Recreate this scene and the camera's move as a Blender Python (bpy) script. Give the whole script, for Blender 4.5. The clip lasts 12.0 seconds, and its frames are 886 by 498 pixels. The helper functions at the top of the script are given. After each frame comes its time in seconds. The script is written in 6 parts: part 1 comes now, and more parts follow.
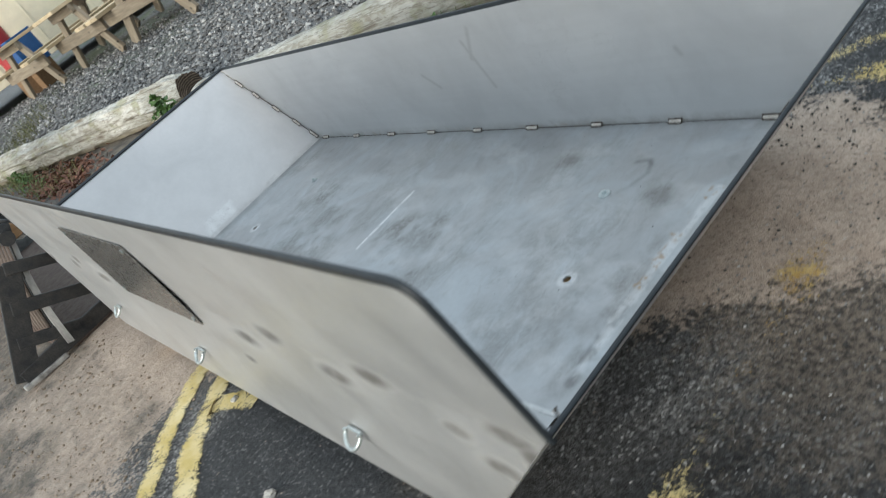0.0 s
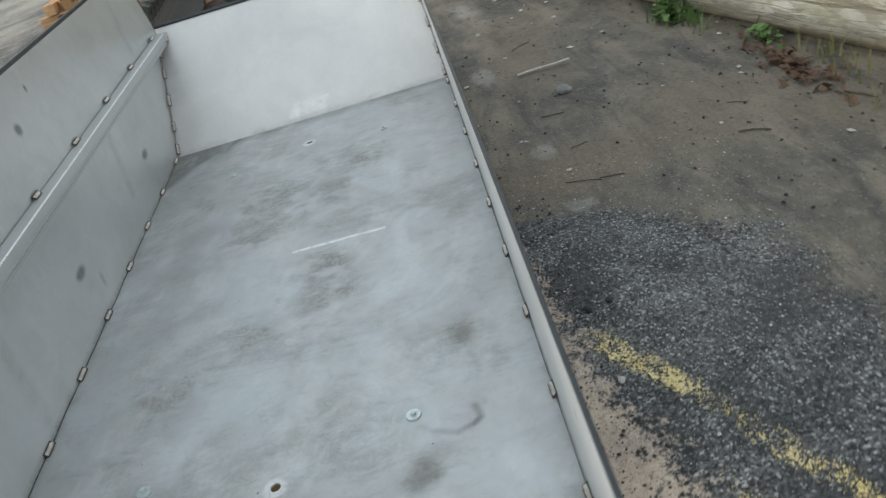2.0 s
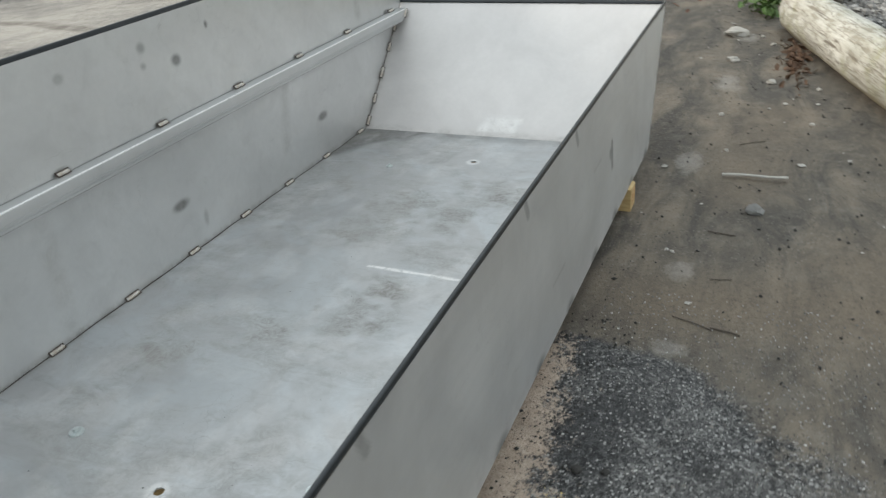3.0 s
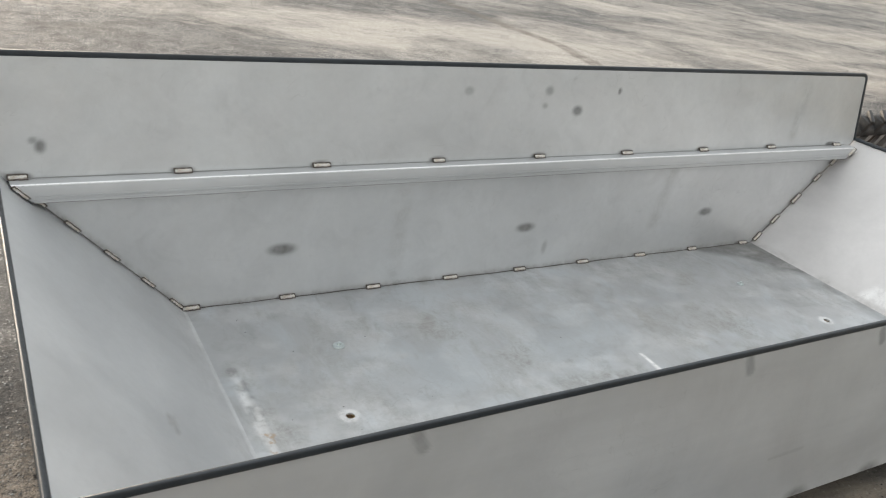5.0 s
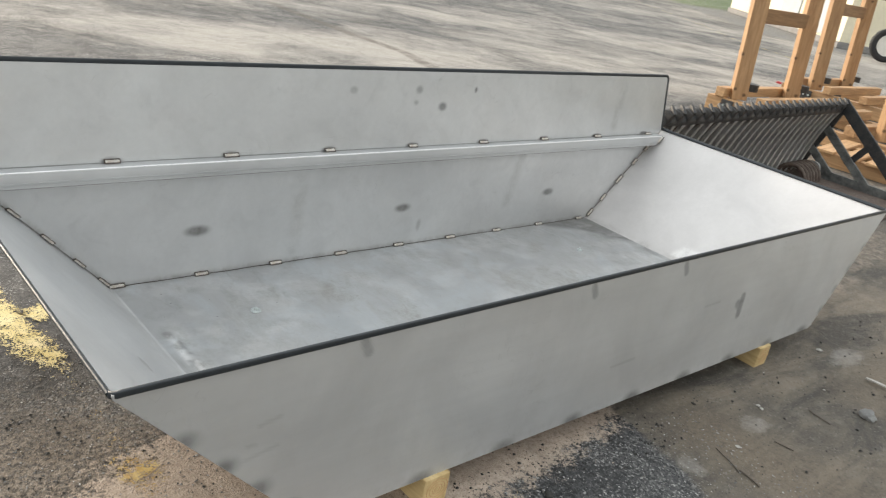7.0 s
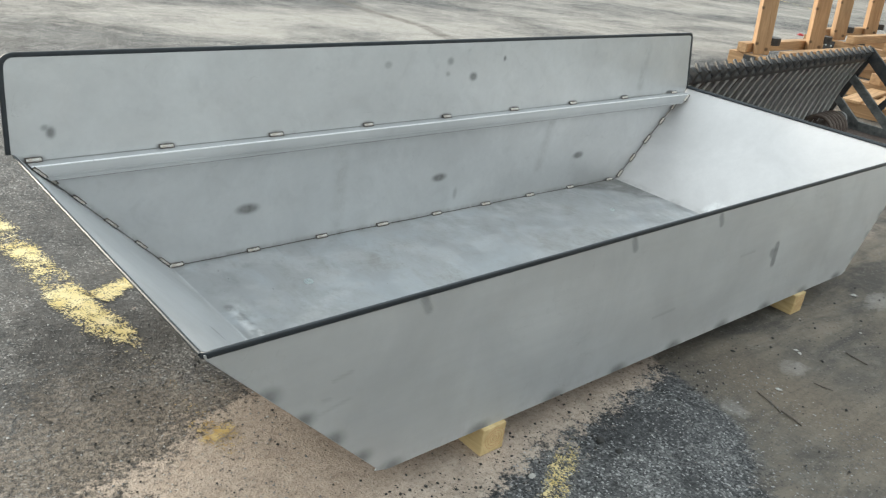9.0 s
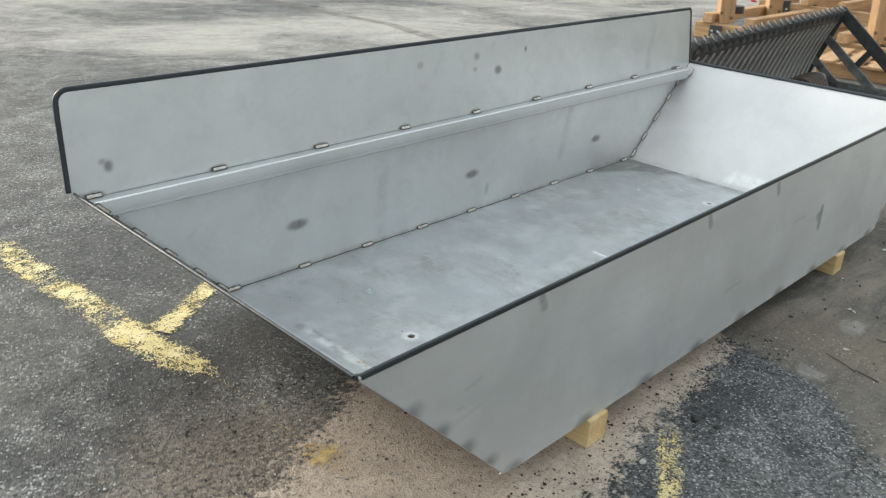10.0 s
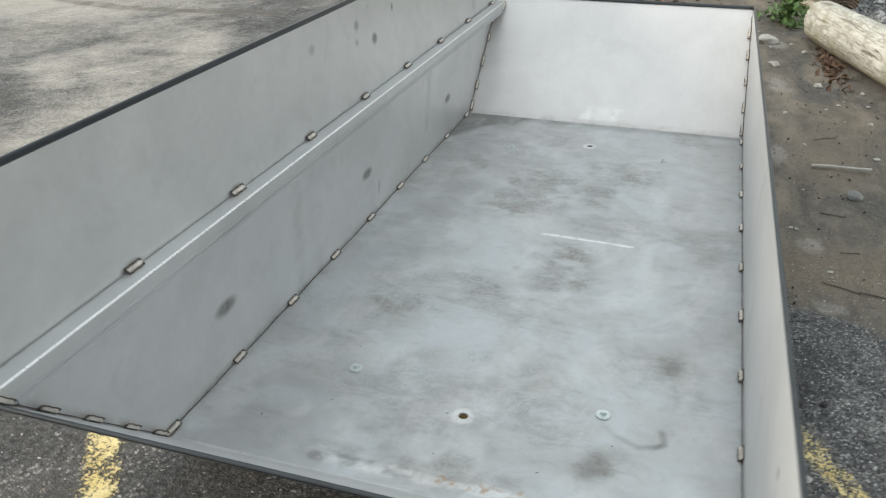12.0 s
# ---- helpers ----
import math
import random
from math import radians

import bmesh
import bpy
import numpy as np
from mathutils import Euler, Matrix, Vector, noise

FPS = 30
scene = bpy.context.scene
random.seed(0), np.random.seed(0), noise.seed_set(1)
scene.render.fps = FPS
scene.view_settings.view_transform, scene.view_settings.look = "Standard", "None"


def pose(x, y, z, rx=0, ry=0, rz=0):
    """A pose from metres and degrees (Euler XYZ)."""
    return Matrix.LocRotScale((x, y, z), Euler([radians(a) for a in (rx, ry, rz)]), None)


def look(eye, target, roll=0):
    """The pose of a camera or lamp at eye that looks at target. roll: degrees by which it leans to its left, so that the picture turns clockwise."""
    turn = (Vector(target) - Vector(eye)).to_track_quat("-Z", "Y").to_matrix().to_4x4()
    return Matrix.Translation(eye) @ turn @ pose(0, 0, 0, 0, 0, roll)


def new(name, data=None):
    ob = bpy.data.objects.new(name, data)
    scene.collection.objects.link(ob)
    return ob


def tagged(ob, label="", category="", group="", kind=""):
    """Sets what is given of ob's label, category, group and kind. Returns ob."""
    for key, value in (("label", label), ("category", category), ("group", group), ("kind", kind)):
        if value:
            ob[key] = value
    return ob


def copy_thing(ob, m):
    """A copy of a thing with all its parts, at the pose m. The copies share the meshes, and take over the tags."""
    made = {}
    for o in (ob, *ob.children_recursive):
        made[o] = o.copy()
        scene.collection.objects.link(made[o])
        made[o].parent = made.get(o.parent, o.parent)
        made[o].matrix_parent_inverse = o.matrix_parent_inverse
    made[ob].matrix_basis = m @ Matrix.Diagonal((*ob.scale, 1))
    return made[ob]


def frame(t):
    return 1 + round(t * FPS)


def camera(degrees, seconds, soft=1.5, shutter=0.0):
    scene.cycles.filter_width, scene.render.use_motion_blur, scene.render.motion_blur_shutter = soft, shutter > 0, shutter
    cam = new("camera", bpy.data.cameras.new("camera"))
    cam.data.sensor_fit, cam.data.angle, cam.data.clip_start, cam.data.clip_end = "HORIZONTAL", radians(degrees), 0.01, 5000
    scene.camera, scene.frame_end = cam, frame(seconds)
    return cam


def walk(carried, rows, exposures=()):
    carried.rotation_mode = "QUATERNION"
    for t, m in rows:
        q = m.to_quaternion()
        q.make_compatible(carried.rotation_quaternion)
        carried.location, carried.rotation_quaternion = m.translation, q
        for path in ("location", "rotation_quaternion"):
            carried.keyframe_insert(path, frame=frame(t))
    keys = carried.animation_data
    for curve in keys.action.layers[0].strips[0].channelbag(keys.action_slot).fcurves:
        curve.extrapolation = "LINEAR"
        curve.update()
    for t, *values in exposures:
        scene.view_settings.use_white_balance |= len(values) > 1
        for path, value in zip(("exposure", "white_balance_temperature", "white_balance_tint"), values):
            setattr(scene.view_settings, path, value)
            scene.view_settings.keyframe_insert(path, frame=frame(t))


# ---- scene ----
cam = camera(57.4, 12.0, soft=1.2, shutter=0.3)
# seconds, stops, kelvin, tint: the camera balances itself as it turns
EXPOSURES = [(0, -0.19, 5780, 5), (1.0, -0.24, 5800, 3), (1.5, -0.19, 5950, 4), (2.5, 0.06, 6280, 6), (3.5, 0.17, 6480, 8), (5.5, 0.38, 6620, 11), (7, 0.40, 6620, 10), (8.8, 0.39, 6250, 5), (9.5, 0.39, 6180, 5), (10.5, 0.34, 6230, 5), (12, 0.21, 6420, 7)]
PATH = [
    (0, (-1.22, 0.232, 1.022), (0.384, -0.532, 0.104), -35.8),
    (0.5, (-1.234, -0.1, 1.029), (0.422, -0.763, 0.124), -30.5),
    (0.6, (-1.225, -0.19, 1.013), (0.455, -0.803, 0.119), -30.0),
    (1, (-1.264, -0.4, 1.015), (0.485, -0.671, 0.082), -23.0),
    (1.5, (-1.236, -0.701, 1.031), (0.524, -0.815, 0.088), -18.1),
    (2, (-1.091, -0.975, 1.06), (0.637, -0.898, 0.056), -17.6),
    (2.5, (-1.001, -1.226, 1.073), (0.715, -0.765, 0.154), -12.2),
    (3, (-0.813, -1.422, 1.052), (0.823, -0.714, 0.144), -4.1),
    (3.5, (-0.665, -1.556, 1.04), (0.733, -0.462, 0.12), -2.2),
    (3.7, (-0.622, -1.645, 1.053), (0.59, -0.34, 0.144), -1.0),
    (5.3, (-0.746, -1.78, 1.137), (0.246, -0.251, 0.315), 9.5),
    (5.5, (-0.83, -1.771, 1.137), (0.179, -0.259, 0.304), 9.4),
    (6, (-0.975, -1.789, 1.149), (0.171, -0.382, 0.308), 10.4),
    (6.5, (-1.001, -1.89, 1.168), (0.221, -0.544, 0.334), 11.0),
    (7, (-1.029, -2.017, 1.172), (0.281, -0.702, 0.429), 11.2),
    (7.2, (-1.045, -2.023, 1.159), (0.284, -0.726, 0.418), 10.4),
    (8.8, (-1.127, -2.057, 1.171), (0.149, -0.757, 0.346), 8.3),
    (9, (-1.133, -2.052, 1.176), (0.124, -0.725, 0.366), 7.7),
    (9.5, (-1.22, -1.963, 1.163), (0.028, -0.626, 0.355), 6.9),
    (10, (-1.33, -1.84, 1.154), (-0.002, -0.584, 0.341), 3.2),
    (10.5, (-1.268, -1.623, 1.126), (0.07, -0.404, 0.275), 0.4),
    (11, (-1.201, -1.404, 1.117), (0.248, -0.331, 0.252), 0.8),
    (11.5, (-1.239, -1.143, 1.111), (0.392, -0.404, 0.221), 1.5),
    (12, (-1.246, -0.866, 1.096), (0.446, -0.325, 0.177), -0.1),
]
walk(cam, [(t, look(eye, target, roll)) for t, eye, target, roll in PATH],
     exposures=EXPOSURES)

# ---------------------------------------------------------------- light
SUN_EL, SUN_AZ = 16.0, 100.0      # degrees; azimuth counted from +x towards +y
world = bpy.data.worlds.new("overcast_sky")
scene.world = world
world.use_nodes = True
wn, wl = world.node_tree.nodes, world.node_tree.links
sky = wn.new("ShaderNodeTexSky")
sky.sky_type, sky.sun_disc = "NISHITA", False
sky.sun_elevation, sky.sun_rotation = radians(SUN_EL), radians(90 - SUN_AZ)
sky.air_density, sky.dust_density, sky.ozone_density = 1.0, 4.0, 1.0
soft = wn.new("ShaderNodeMixRGB")       # cloud veil: evens the sky out
soft.inputs[0].default_value = 0.8
wl.new(sky.outputs[0], soft.inputs[1])
way = wn.new("ShaderNodeTexCoord")
split = wn.new("ShaderNodeSeparateXYZ")
wl.new(way.outputs["Generated"], split.inputs[0])
rise = wn.new("ShaderNodeValToRGB")
rise.color_ramp.elements[0].color, rise.color_ramp.elements[1].color = (3.9, 3.95, 3.85, 1), (9.8, 10.3, 10.45, 1)
wl.new(split.outputs[2], rise.inputs[0])
wl.new(rise.outputs[0], soft.inputs[2])
wl.new(soft.outputs[0], wn["Background"].inputs[0])
wn["Background"].inputs[1].default_value = 0.143

sun = new("sun", bpy.data.lights.new("sun", "SUN"))
sun.data.energy, sun.data.angle, sun.data.color = 3.6, radians(32), (1.0, 0.88, 0.74)
sun_dir = Vector((math.cos(radians(SUN_EL)) * math.cos(radians(SUN_AZ)),
                  math.cos(radians(SUN_EL)) * math.sin(radians(SUN_AZ)), math.sin(radians(SUN_EL))))
sun.matrix_world = look(sun_dir * 30, (0, 0, 0))


# ---------------------------------------------------------------- small helpers
def lattice(ix, iy, seed):
    """A repeatable random value for whole-number cells."""
    h = (ix.astype(np.int64) * 374761393 + iy.astype(np.int64) * 668265263 + seed * 1442695041) & 0x7FFFFFFF
    h = ((h ^ (h >> 13)) * 1274126177) & 0x7FFFFFFF
    return ((h ^ (h >> 16)) & 0xFFFFF) / 1048575.0


def fuzz(x, y, size, seed=0, octaves=3):
    """Smooth noise in 0..1 on arrays, with features of that size in metres."""
    x, y = np.asarray(x, float), np.asarray(y, float)
    out, amp, total = np.zeros(np.broadcast(x, y).shape), 1.0, 0.0
    for o in range(octaves):
        u, v = x / size * 2**o + 31.7 * o, y / size * 2**o - 17.3 * o
        iu, iv = np.floor(u), np.floor(v)
        fu, fv = u - iu, v - iv
        fu, fv = fu * fu * (3 - 2 * fu), fv * fv * (3 - 2 * fv)
        s = seed * 7 + o
        a, b = lattice(iu, iv, s), lattice(iu + 1, iv, s)
        c, d = lattice(iu, iv + 1, s), lattice(iu + 1, iv + 1, s)
        out = out + amp * ((a * (1 - fu) + b * fu) * (1 - fv) + (c * (1 - fu) + d * fu) * fv)
        total, amp = total + amp, amp * 0.5
    return out / total


def step(a, b, v):
    t = np.clip((np.asarray(v, float) - a) / (b - a), 0, 1)
    return t * t * (3 - 2 * t)


def stroke(x, y, ax, ay, bx, by, r, rim=0.6):
    """1 along the line from a to b, fading to 0 at r from it."""
    dx, dy = bx - ax, by - ay
    n = dx * dx + dy * dy + 1e-9
    t = np.clip(((x - ax) * dx + (y - ay) * dy) / n, 0, 1)
    return 1 - step(r * rim, r * (2 - rim), np.hypot(x - ax - t * dx, y - ay - t * dy))


def thing(name, label, category, group="", kind="", at=(0, 0, 0), rz=0):
    e = new(name)
    e.empty_display_size = 0.1
    e.matrix_world = pose(*at, 0, 0, rz)
    return tagged(e, label, category, group, kind)


def finish(name, me, material, parent=None, label="", smooth=None):
    me.materials.append(material)
    if smooth is not None:
        for p in me.polygons:
            p.use_smooth = True
        if smooth > 0:
            me.set_sharp_from_angle(angle=radians(smooth))
    ob = new(name, me)
    if parent is not None:
        ob.parent = parent
    return tagged(ob, label)


def part(name, bm, material, parent=None, label="", smooth=None):
    """One mesh object under a thing or a part."""
    bmesh.ops.recalc_face_normals(bm, faces=bm.faces)
    me = bpy.data.meshes.new(name)
    bm.to_mesh(me)
    bm.free()
    return finish(name, me, material, parent, label, smooth)


def again(name, ob, m, parent):
    """Another object on the same mesh."""
    o = new(name, ob.data)
    o.parent = parent
    o.matrix_local = m
    return o


def box(bm, size, m=None, bevel=0.004, segs=2):
    """A bevelled box of that size round the origin, moved by m."""
    b = bmesh.new()
    bmesh.ops.create_cube(b, size=1.0)
    bmesh.ops.scale(b, vec=size, verts=b.verts)
    if bevel:
        bmesh.ops.bevel(b, geom=list(b.edges), offset=bevel, segments=segs, profile=0.6, affect="EDGES")
    if m is not None:
        b.transform(m)
    t = bpy.data.meshes.new("t")
    b.to_mesh(t)
    b.free()
    bm.from_mesh(t)
    bpy.data.meshes.remove(t)
    return bm


def rod(bm, a, b, r0, r1=None, n=12):
    """A closed round bar from a to b."""
    a, b = Vector(a), Vector(b)
    m = Matrix.Translation((a + b) / 2) @ (b - a).to_track_quat("Z", "Y").to_matrix().to_4x4()
    bmesh.ops.create_cone(bm, cap_ends=True, segments=n, radius1=r0, radius2=r0 if r1 is None else r1, depth=(b - a).length, matrix=m)
    return bm


def sweep(bm, path, profile, closed=False):
    """Sweeps a profile of (side, up) pairs along points; up stays near +z or the path's plane."""
    rings = []
    n = len(path)
    for i, (p, up) in enumerate(path):
        p, up = Vector(p), Vector(up).normalized()
        a = Vector(path[max(i - 1, 0)][0])
        b = Vector(path[min(i + 1, n - 1)][0])
        along = (b - a).normalized()
        side = along.cross(up).normalized()
        rings.append([bm.verts.new(p + side * s + up * h) for s, h in profile])
    k = len(profile)
    for r0, r1 in zip(rings, rings[1:]):
        for j in range(k):
            bm.faces.new((r0[j], r0[(j + 1) % k], r1[(j + 1) % k], r1[j]))
    bm.faces.new(rings[0])
    bm.faces.new(rings[-1][::-1])
    return bm


def ring_profile(w, h, n=12, power=3.0):
    out = []
    for i in range(n):
        a = 2 * math.pi * i / n
        c, s = math.cos(a), math.sin(a)
        out.append((w / 2 * math.copysign(abs(c) ** (2 / power), c), h / 2 * math.copysign(abs(s) ** (2 / power), s)))
    return out


def attribute(me, name, values):
    me.attributes.new(name, "FLOAT", "POINT").data.foreach_set("value", np.asarray(values, np.float32).ravel())


def sheet(name, place, nu, nv, thick, material, parent, marks=None, label="", holes=()):
    """A metal sheet: place(u, v) gives its inner face and normal; marks(points) gives named stains. holes: (iu, iv, r) in cells."""
    u, v = np.meshgrid(np.linspace(0, 1, nu + 1), np.linspace(0, 1, nv + 1), indexing="ij")
    pts, nrm = place(u, v)
    P = np.concatenate([pts.reshape(-1, 3), (pts - nrm * thick).reshape(-1, 3)])
    N = (nu + 1) * (nv + 1)

    def idx(i, j):
        return i * (nv + 1) + j

    cut = set()
    extra, faces = [], []
    for (hi, hj, r) in holes:
        for i in range(hi - 2, hi + 2):
            for j in range(hj - 2, hj + 2):
                cut.add((i, j))
    for i in range(nu):
        for j in range(nv):
            if (i, j) in cut:
                continue
            q = (idx(i, j), idx(i + 1, j), idx(i + 1, j + 1), idx(i, j + 1))
            faces.append(q)
            faces.append(tuple(N + k for k in q[::-1]))
    for i in range(nu):
        for j, f in ((0, 0), (nv, 1)):
            q = (idx(i, j), idx(i + 1, j), N + idx(i + 1, j), N + idx(i, j))
            faces.append(q[::-1] if f == 0 else q)
    for j in range(nv):
        for i, f in ((0, 0), (nu, 1)):
            q = (idx(i, j), idx(i, j + 1), N + idx(i, j + 1), N + idx(i, j))
            faces.append(q if f == 0 else q[::-1])
    total = 2 * N
    for (hi, hj, r) in holes:
        rim = ([(hi - 2 + k, hj - 2) for k in range(4)] + [(hi + 2, hj - 2 + k) for k in range(4)]
               + [(hi + 2 - k, hj + 2) for k in range(4)] + [(hi - 2, hj + 2 - k) for k in range(4)])
        c = P[idx(hi, hj)]
        ups, downs = [], []
        for (i, j) in rim:
            d = P[idx(i, j)] - c
            d = d / np.linalg.norm(d) * r
            ups.append(total + len(extra)); extra.append(c + d)
            downs.append(total + len(extra)); extra.append(c + d - nrm[hi, hj] * thick)
        for k in range(16):
            k2 = (k + 1) % 16
            faces.append((idx(*rim[k]), idx(*rim[k2]), ups[k2], ups[k]))
            faces.append((N + idx(*rim[k2]), N + idx(*rim[k]), downs[k], downs[k2]))
            faces.append((ups[k], ups[k2], downs[k2], downs[k]))
    if extra:
        P = np.concatenate([P, np.array(extra)])
    me = bpy.data.meshes.new(name)
    me.from_pydata(P.tolist(), [], faces)
    me.update()
    for key, values in (marks(P[:, 0], P[:, 1], P[:, 2], np.r_[np.ones(N), np.zeros(N), np.ones(len(P) - 2 * N)]) if marks else {}).items():
        attribute(me, key, np.clip(values, 0, 1))
    return finish(name, me, material, parent, label, smooth=35)


# ---------------------------------------------------------------- materials
def nodes_of(name):
    m = bpy.data.materials.new(name)
    m.use_nodes = True
    nt = m.node_tree
    return m, nt.nodes, nt.links, nt.nodes["Principled BSDF"]


def kit(n, l):
    """Short makers for the common nodes of one material."""
    def noise_(vec, scale, detail=4, rough=0.55, dist=0.0):
        t = n.new("ShaderNodeTexNoise")
        t.inputs["Scale"].default_value, t.inputs["Detail"].default_value = scale, detail
        t.inputs["Roughness"].default_value, t.inputs["Distortion"].default_value = rough, dist
        l.new(vec, t.inputs["Vector"])
        return t.outputs["Fac"]

    def cells(vec, scale, out="Distance"):
        t = n.new("ShaderNodeTexVoronoi")
        t.inputs["Scale"].default_value = scale
        l.new(vec, t.inputs["Vector"])
        return t.outputs[out]

    def ramp(fac, *stops):
        r = n.new("ShaderNodeValToRGB")
        e = r.color_ramp.elements
        while len(e) < len(stops):
            e.new(0.5)
        for k, (p, c) in enumerate(stops):
            e[k].position = p
            e[k].color = (*c, 1) if isinstance(c, tuple) else (c, c, c, 1)
        l.new(fac, r.inputs[0])
        return r.outputs[0]

    def mix(fac, a, b, mode="MIX"):
        x = n.new("ShaderNodeMixRGB")
        x.blend_type = mode
        for sock, val in zip(x.inputs, (fac, a, b)):
            if isinstance(val, (int, float)):
                sock.default_value = val if sock.type == "VALUE" else (val, val, val, 1)
            elif isinstance(val, tuple):
                sock.default_value = (*val, 1)
            else:
                l.new(val, sock)
        return x.outputs[0]

    def math_(op, a, b=0.0):
        x = n.new("ShaderNodeMath")
        x.operation, x.use_clamp = op, False
        for sock, val in zip(x.inputs, (a, b)):
            if isinstance(val, (int, float)):
                sock.default_value = val
            else:
                l.new(val, sock)
        return x.outputs[0]

    def attr(key):
        a = n.new("ShaderNodeAttribute")
        a.attribute_name = key
        return a.outputs["Fac"]

    def bump(height, strength, distance, normal=None):
        b = n.new("ShaderNodeBump")
        b.inputs["Strength"].default_value, b.inputs["Distance"].default_value = strength, distance
        l.new(height, b.inputs["Height"])
        if normal is not None:
            l.new(normal, b.inputs["Normal"])
        return b.outputs[0]

    def coords(scale=(1, 1, 1), turn=(0, 0, 0), kind="Object"):
        t = n.new("ShaderNodeTexCoord")
        m = n.new("ShaderNodeMapping")
        m.inputs["Scale"].default_value = scale
        m.inputs["Rotation"].default_value = [radians(a) for a in turn]
        l.new(t.outputs[kind], m.inputs[0])
        return m.outputs[0]

    return noise_, cells, ramp, mix, math_, attr, bump, coords


def slanted(n, l, turn, along, across):
    """Coordinates turned in plan, then stretched: features run along that direction."""
    t = n.new("ShaderNodeTexCoord")
    a, b = n.new("ShaderNodeMapping"), n.new("ShaderNodeMapping")
    a.inputs["Rotation"].default_value = (0, 0, radians(-turn))
    b.inputs["Scale"].default_value = (1 / along, 1 / across, 1)
    l.new(t.outputs["Object"], a.inputs[0])
    l.new(a.outputs[0], b.inputs[0])
    return b.outputs[0]


def steel(name, base=(0.58, 0.585, 0.59), metal=0.62, smear=0.18, brush=(1, 1, 1), rough=(0.38, 0.55), cool=0.0, lines=0.0, grain_k=1.0):
    """Mill-finish sheet steel with handling smears, heat marks and scratches."""
    m, n, l, p = nodes_of(name)
    noise_, cells, ramp, mix, math_, attr, bump, coords = kit(n, l)
    pos = coords()
    cloud = noise_(pos, 3.5, 6, 0.6, 0.4)
    patch = noise_(coords((1, 1, 1)), 11, 5, 0.65, 0.8)
    grain = noise_(coords(brush), 60, 3, 0.6)
    col = mix(ramp(cloud, (0.3, 0.0), (0.7, 1.0)), tuple(c * 0.9 for c in base), tuple(min(c * 1.07, 1) for c in base))
    col = mix(math_("MULTIPLY", ramp(patch, (0.52, 0.0), (0.74, 1.0)), smear), col, tuple(c * 0.55 for c in base))
    if cool:
        veil = noise_(coords((1.0, 0.75, 1)), 4.5, 7, 0.62, 1.2)
        col = mix(math_("MULTIPLY", ramp(veil, (0.46, 0.0), (0.62, 1.0)), cool), col, (0.57, 0.61, 0.64))
        wipe = noise_(coords((2.4, 0.9, 1), (0, 0, 24)), 9, 7, 0.7, 1.6)
        col = mix(math_("MULTIPLY", ramp(wipe, (0.54, 0.0), (0.70, 1.0)), cool * 0.75), col, (0.33, 0.325, 0.31))
    if lines:
        vein = math_("ABSOLUTE", math_("SUBTRACT", noise_(coords((1, 1.4, 1.2)), 9.0, 3, 0.5, 1.3), 0.5))
        vein = math_("MULTIPLY", ramp(vein, (0.002, 1.0), (0.009, 0.0)), ramp(noise_(pos, 5.5, 4, 0.6), (0.55, 0.0), (0.66, 1.0)))
        col = mix(math_("MULTIPLY", vein, lines), col, (0.24, 0.235, 0.225))
    col = mix(math_("MULTIPLY", ramp(grain, (0.35, 0.0), (0.7, 1.0)), 0.12 * grain_k), col, tuple(c * 0.75 for c in base))
    # heat marks, plus the darker far corner of the floor
    soot = math_("MULTIPLY", attr("soot"), ramp(noise_(pos, 45, 4), (0.2, 0.65), (0.6, 1.0)))
    col = mix(soot, col, (0.10, 0.095, 0.088))
    # grime smears, plus plain darkening along edges and corners
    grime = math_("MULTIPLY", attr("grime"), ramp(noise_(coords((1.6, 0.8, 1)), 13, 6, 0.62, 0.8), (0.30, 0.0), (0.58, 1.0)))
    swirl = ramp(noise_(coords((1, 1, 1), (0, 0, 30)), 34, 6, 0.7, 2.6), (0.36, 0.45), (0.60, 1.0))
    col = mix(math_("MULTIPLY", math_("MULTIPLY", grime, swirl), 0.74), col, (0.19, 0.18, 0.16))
    pale = math_("MULTIPLY", attr("pale"), ramp(noise_(pos, 55, 5, 0.7, 0.5), (0.28, 0.0), (0.52, 1.0)))
    col = mix(math_("MULTIPLY", pale, 0.8), col, (0.93, 0.92, 0.91))
    rust = math_("MULTIPLY", attr("rust"), ramp(noise_(pos, 50, 3), (0.5, 0.0), (0.6, 1.0)))
    col = mix(math_("MULTIPLY", rust, 0.65), col, (0.38, 0.25, 0.13))
    l.new(col, p.inputs["Base Color"])
    dull = math_("MAXIMUM", soot, math_("MAXIMUM", pale, math_("MAXIMUM", rust, grime)))
    l.new(math_("MULTIPLY", math_("SUBTRACT", 1.0, math_("MULTIPLY", dull, 0.8)), metal), p.inputs["Metallic"])
    r = ramp(noise_(pos, 7, 5, 0.6, 0.5), (0.3, rough[0]), (0.7, rough[1]))
    l.new(mix(dull, r, 0.75), p.inputs["Roughness"])
    l.new(bump(grain, 0.05 * grain_k, 0.002, bump(cloud, 0.12 * grain_k, 0.02)), p.inputs["Normal"])
    return m


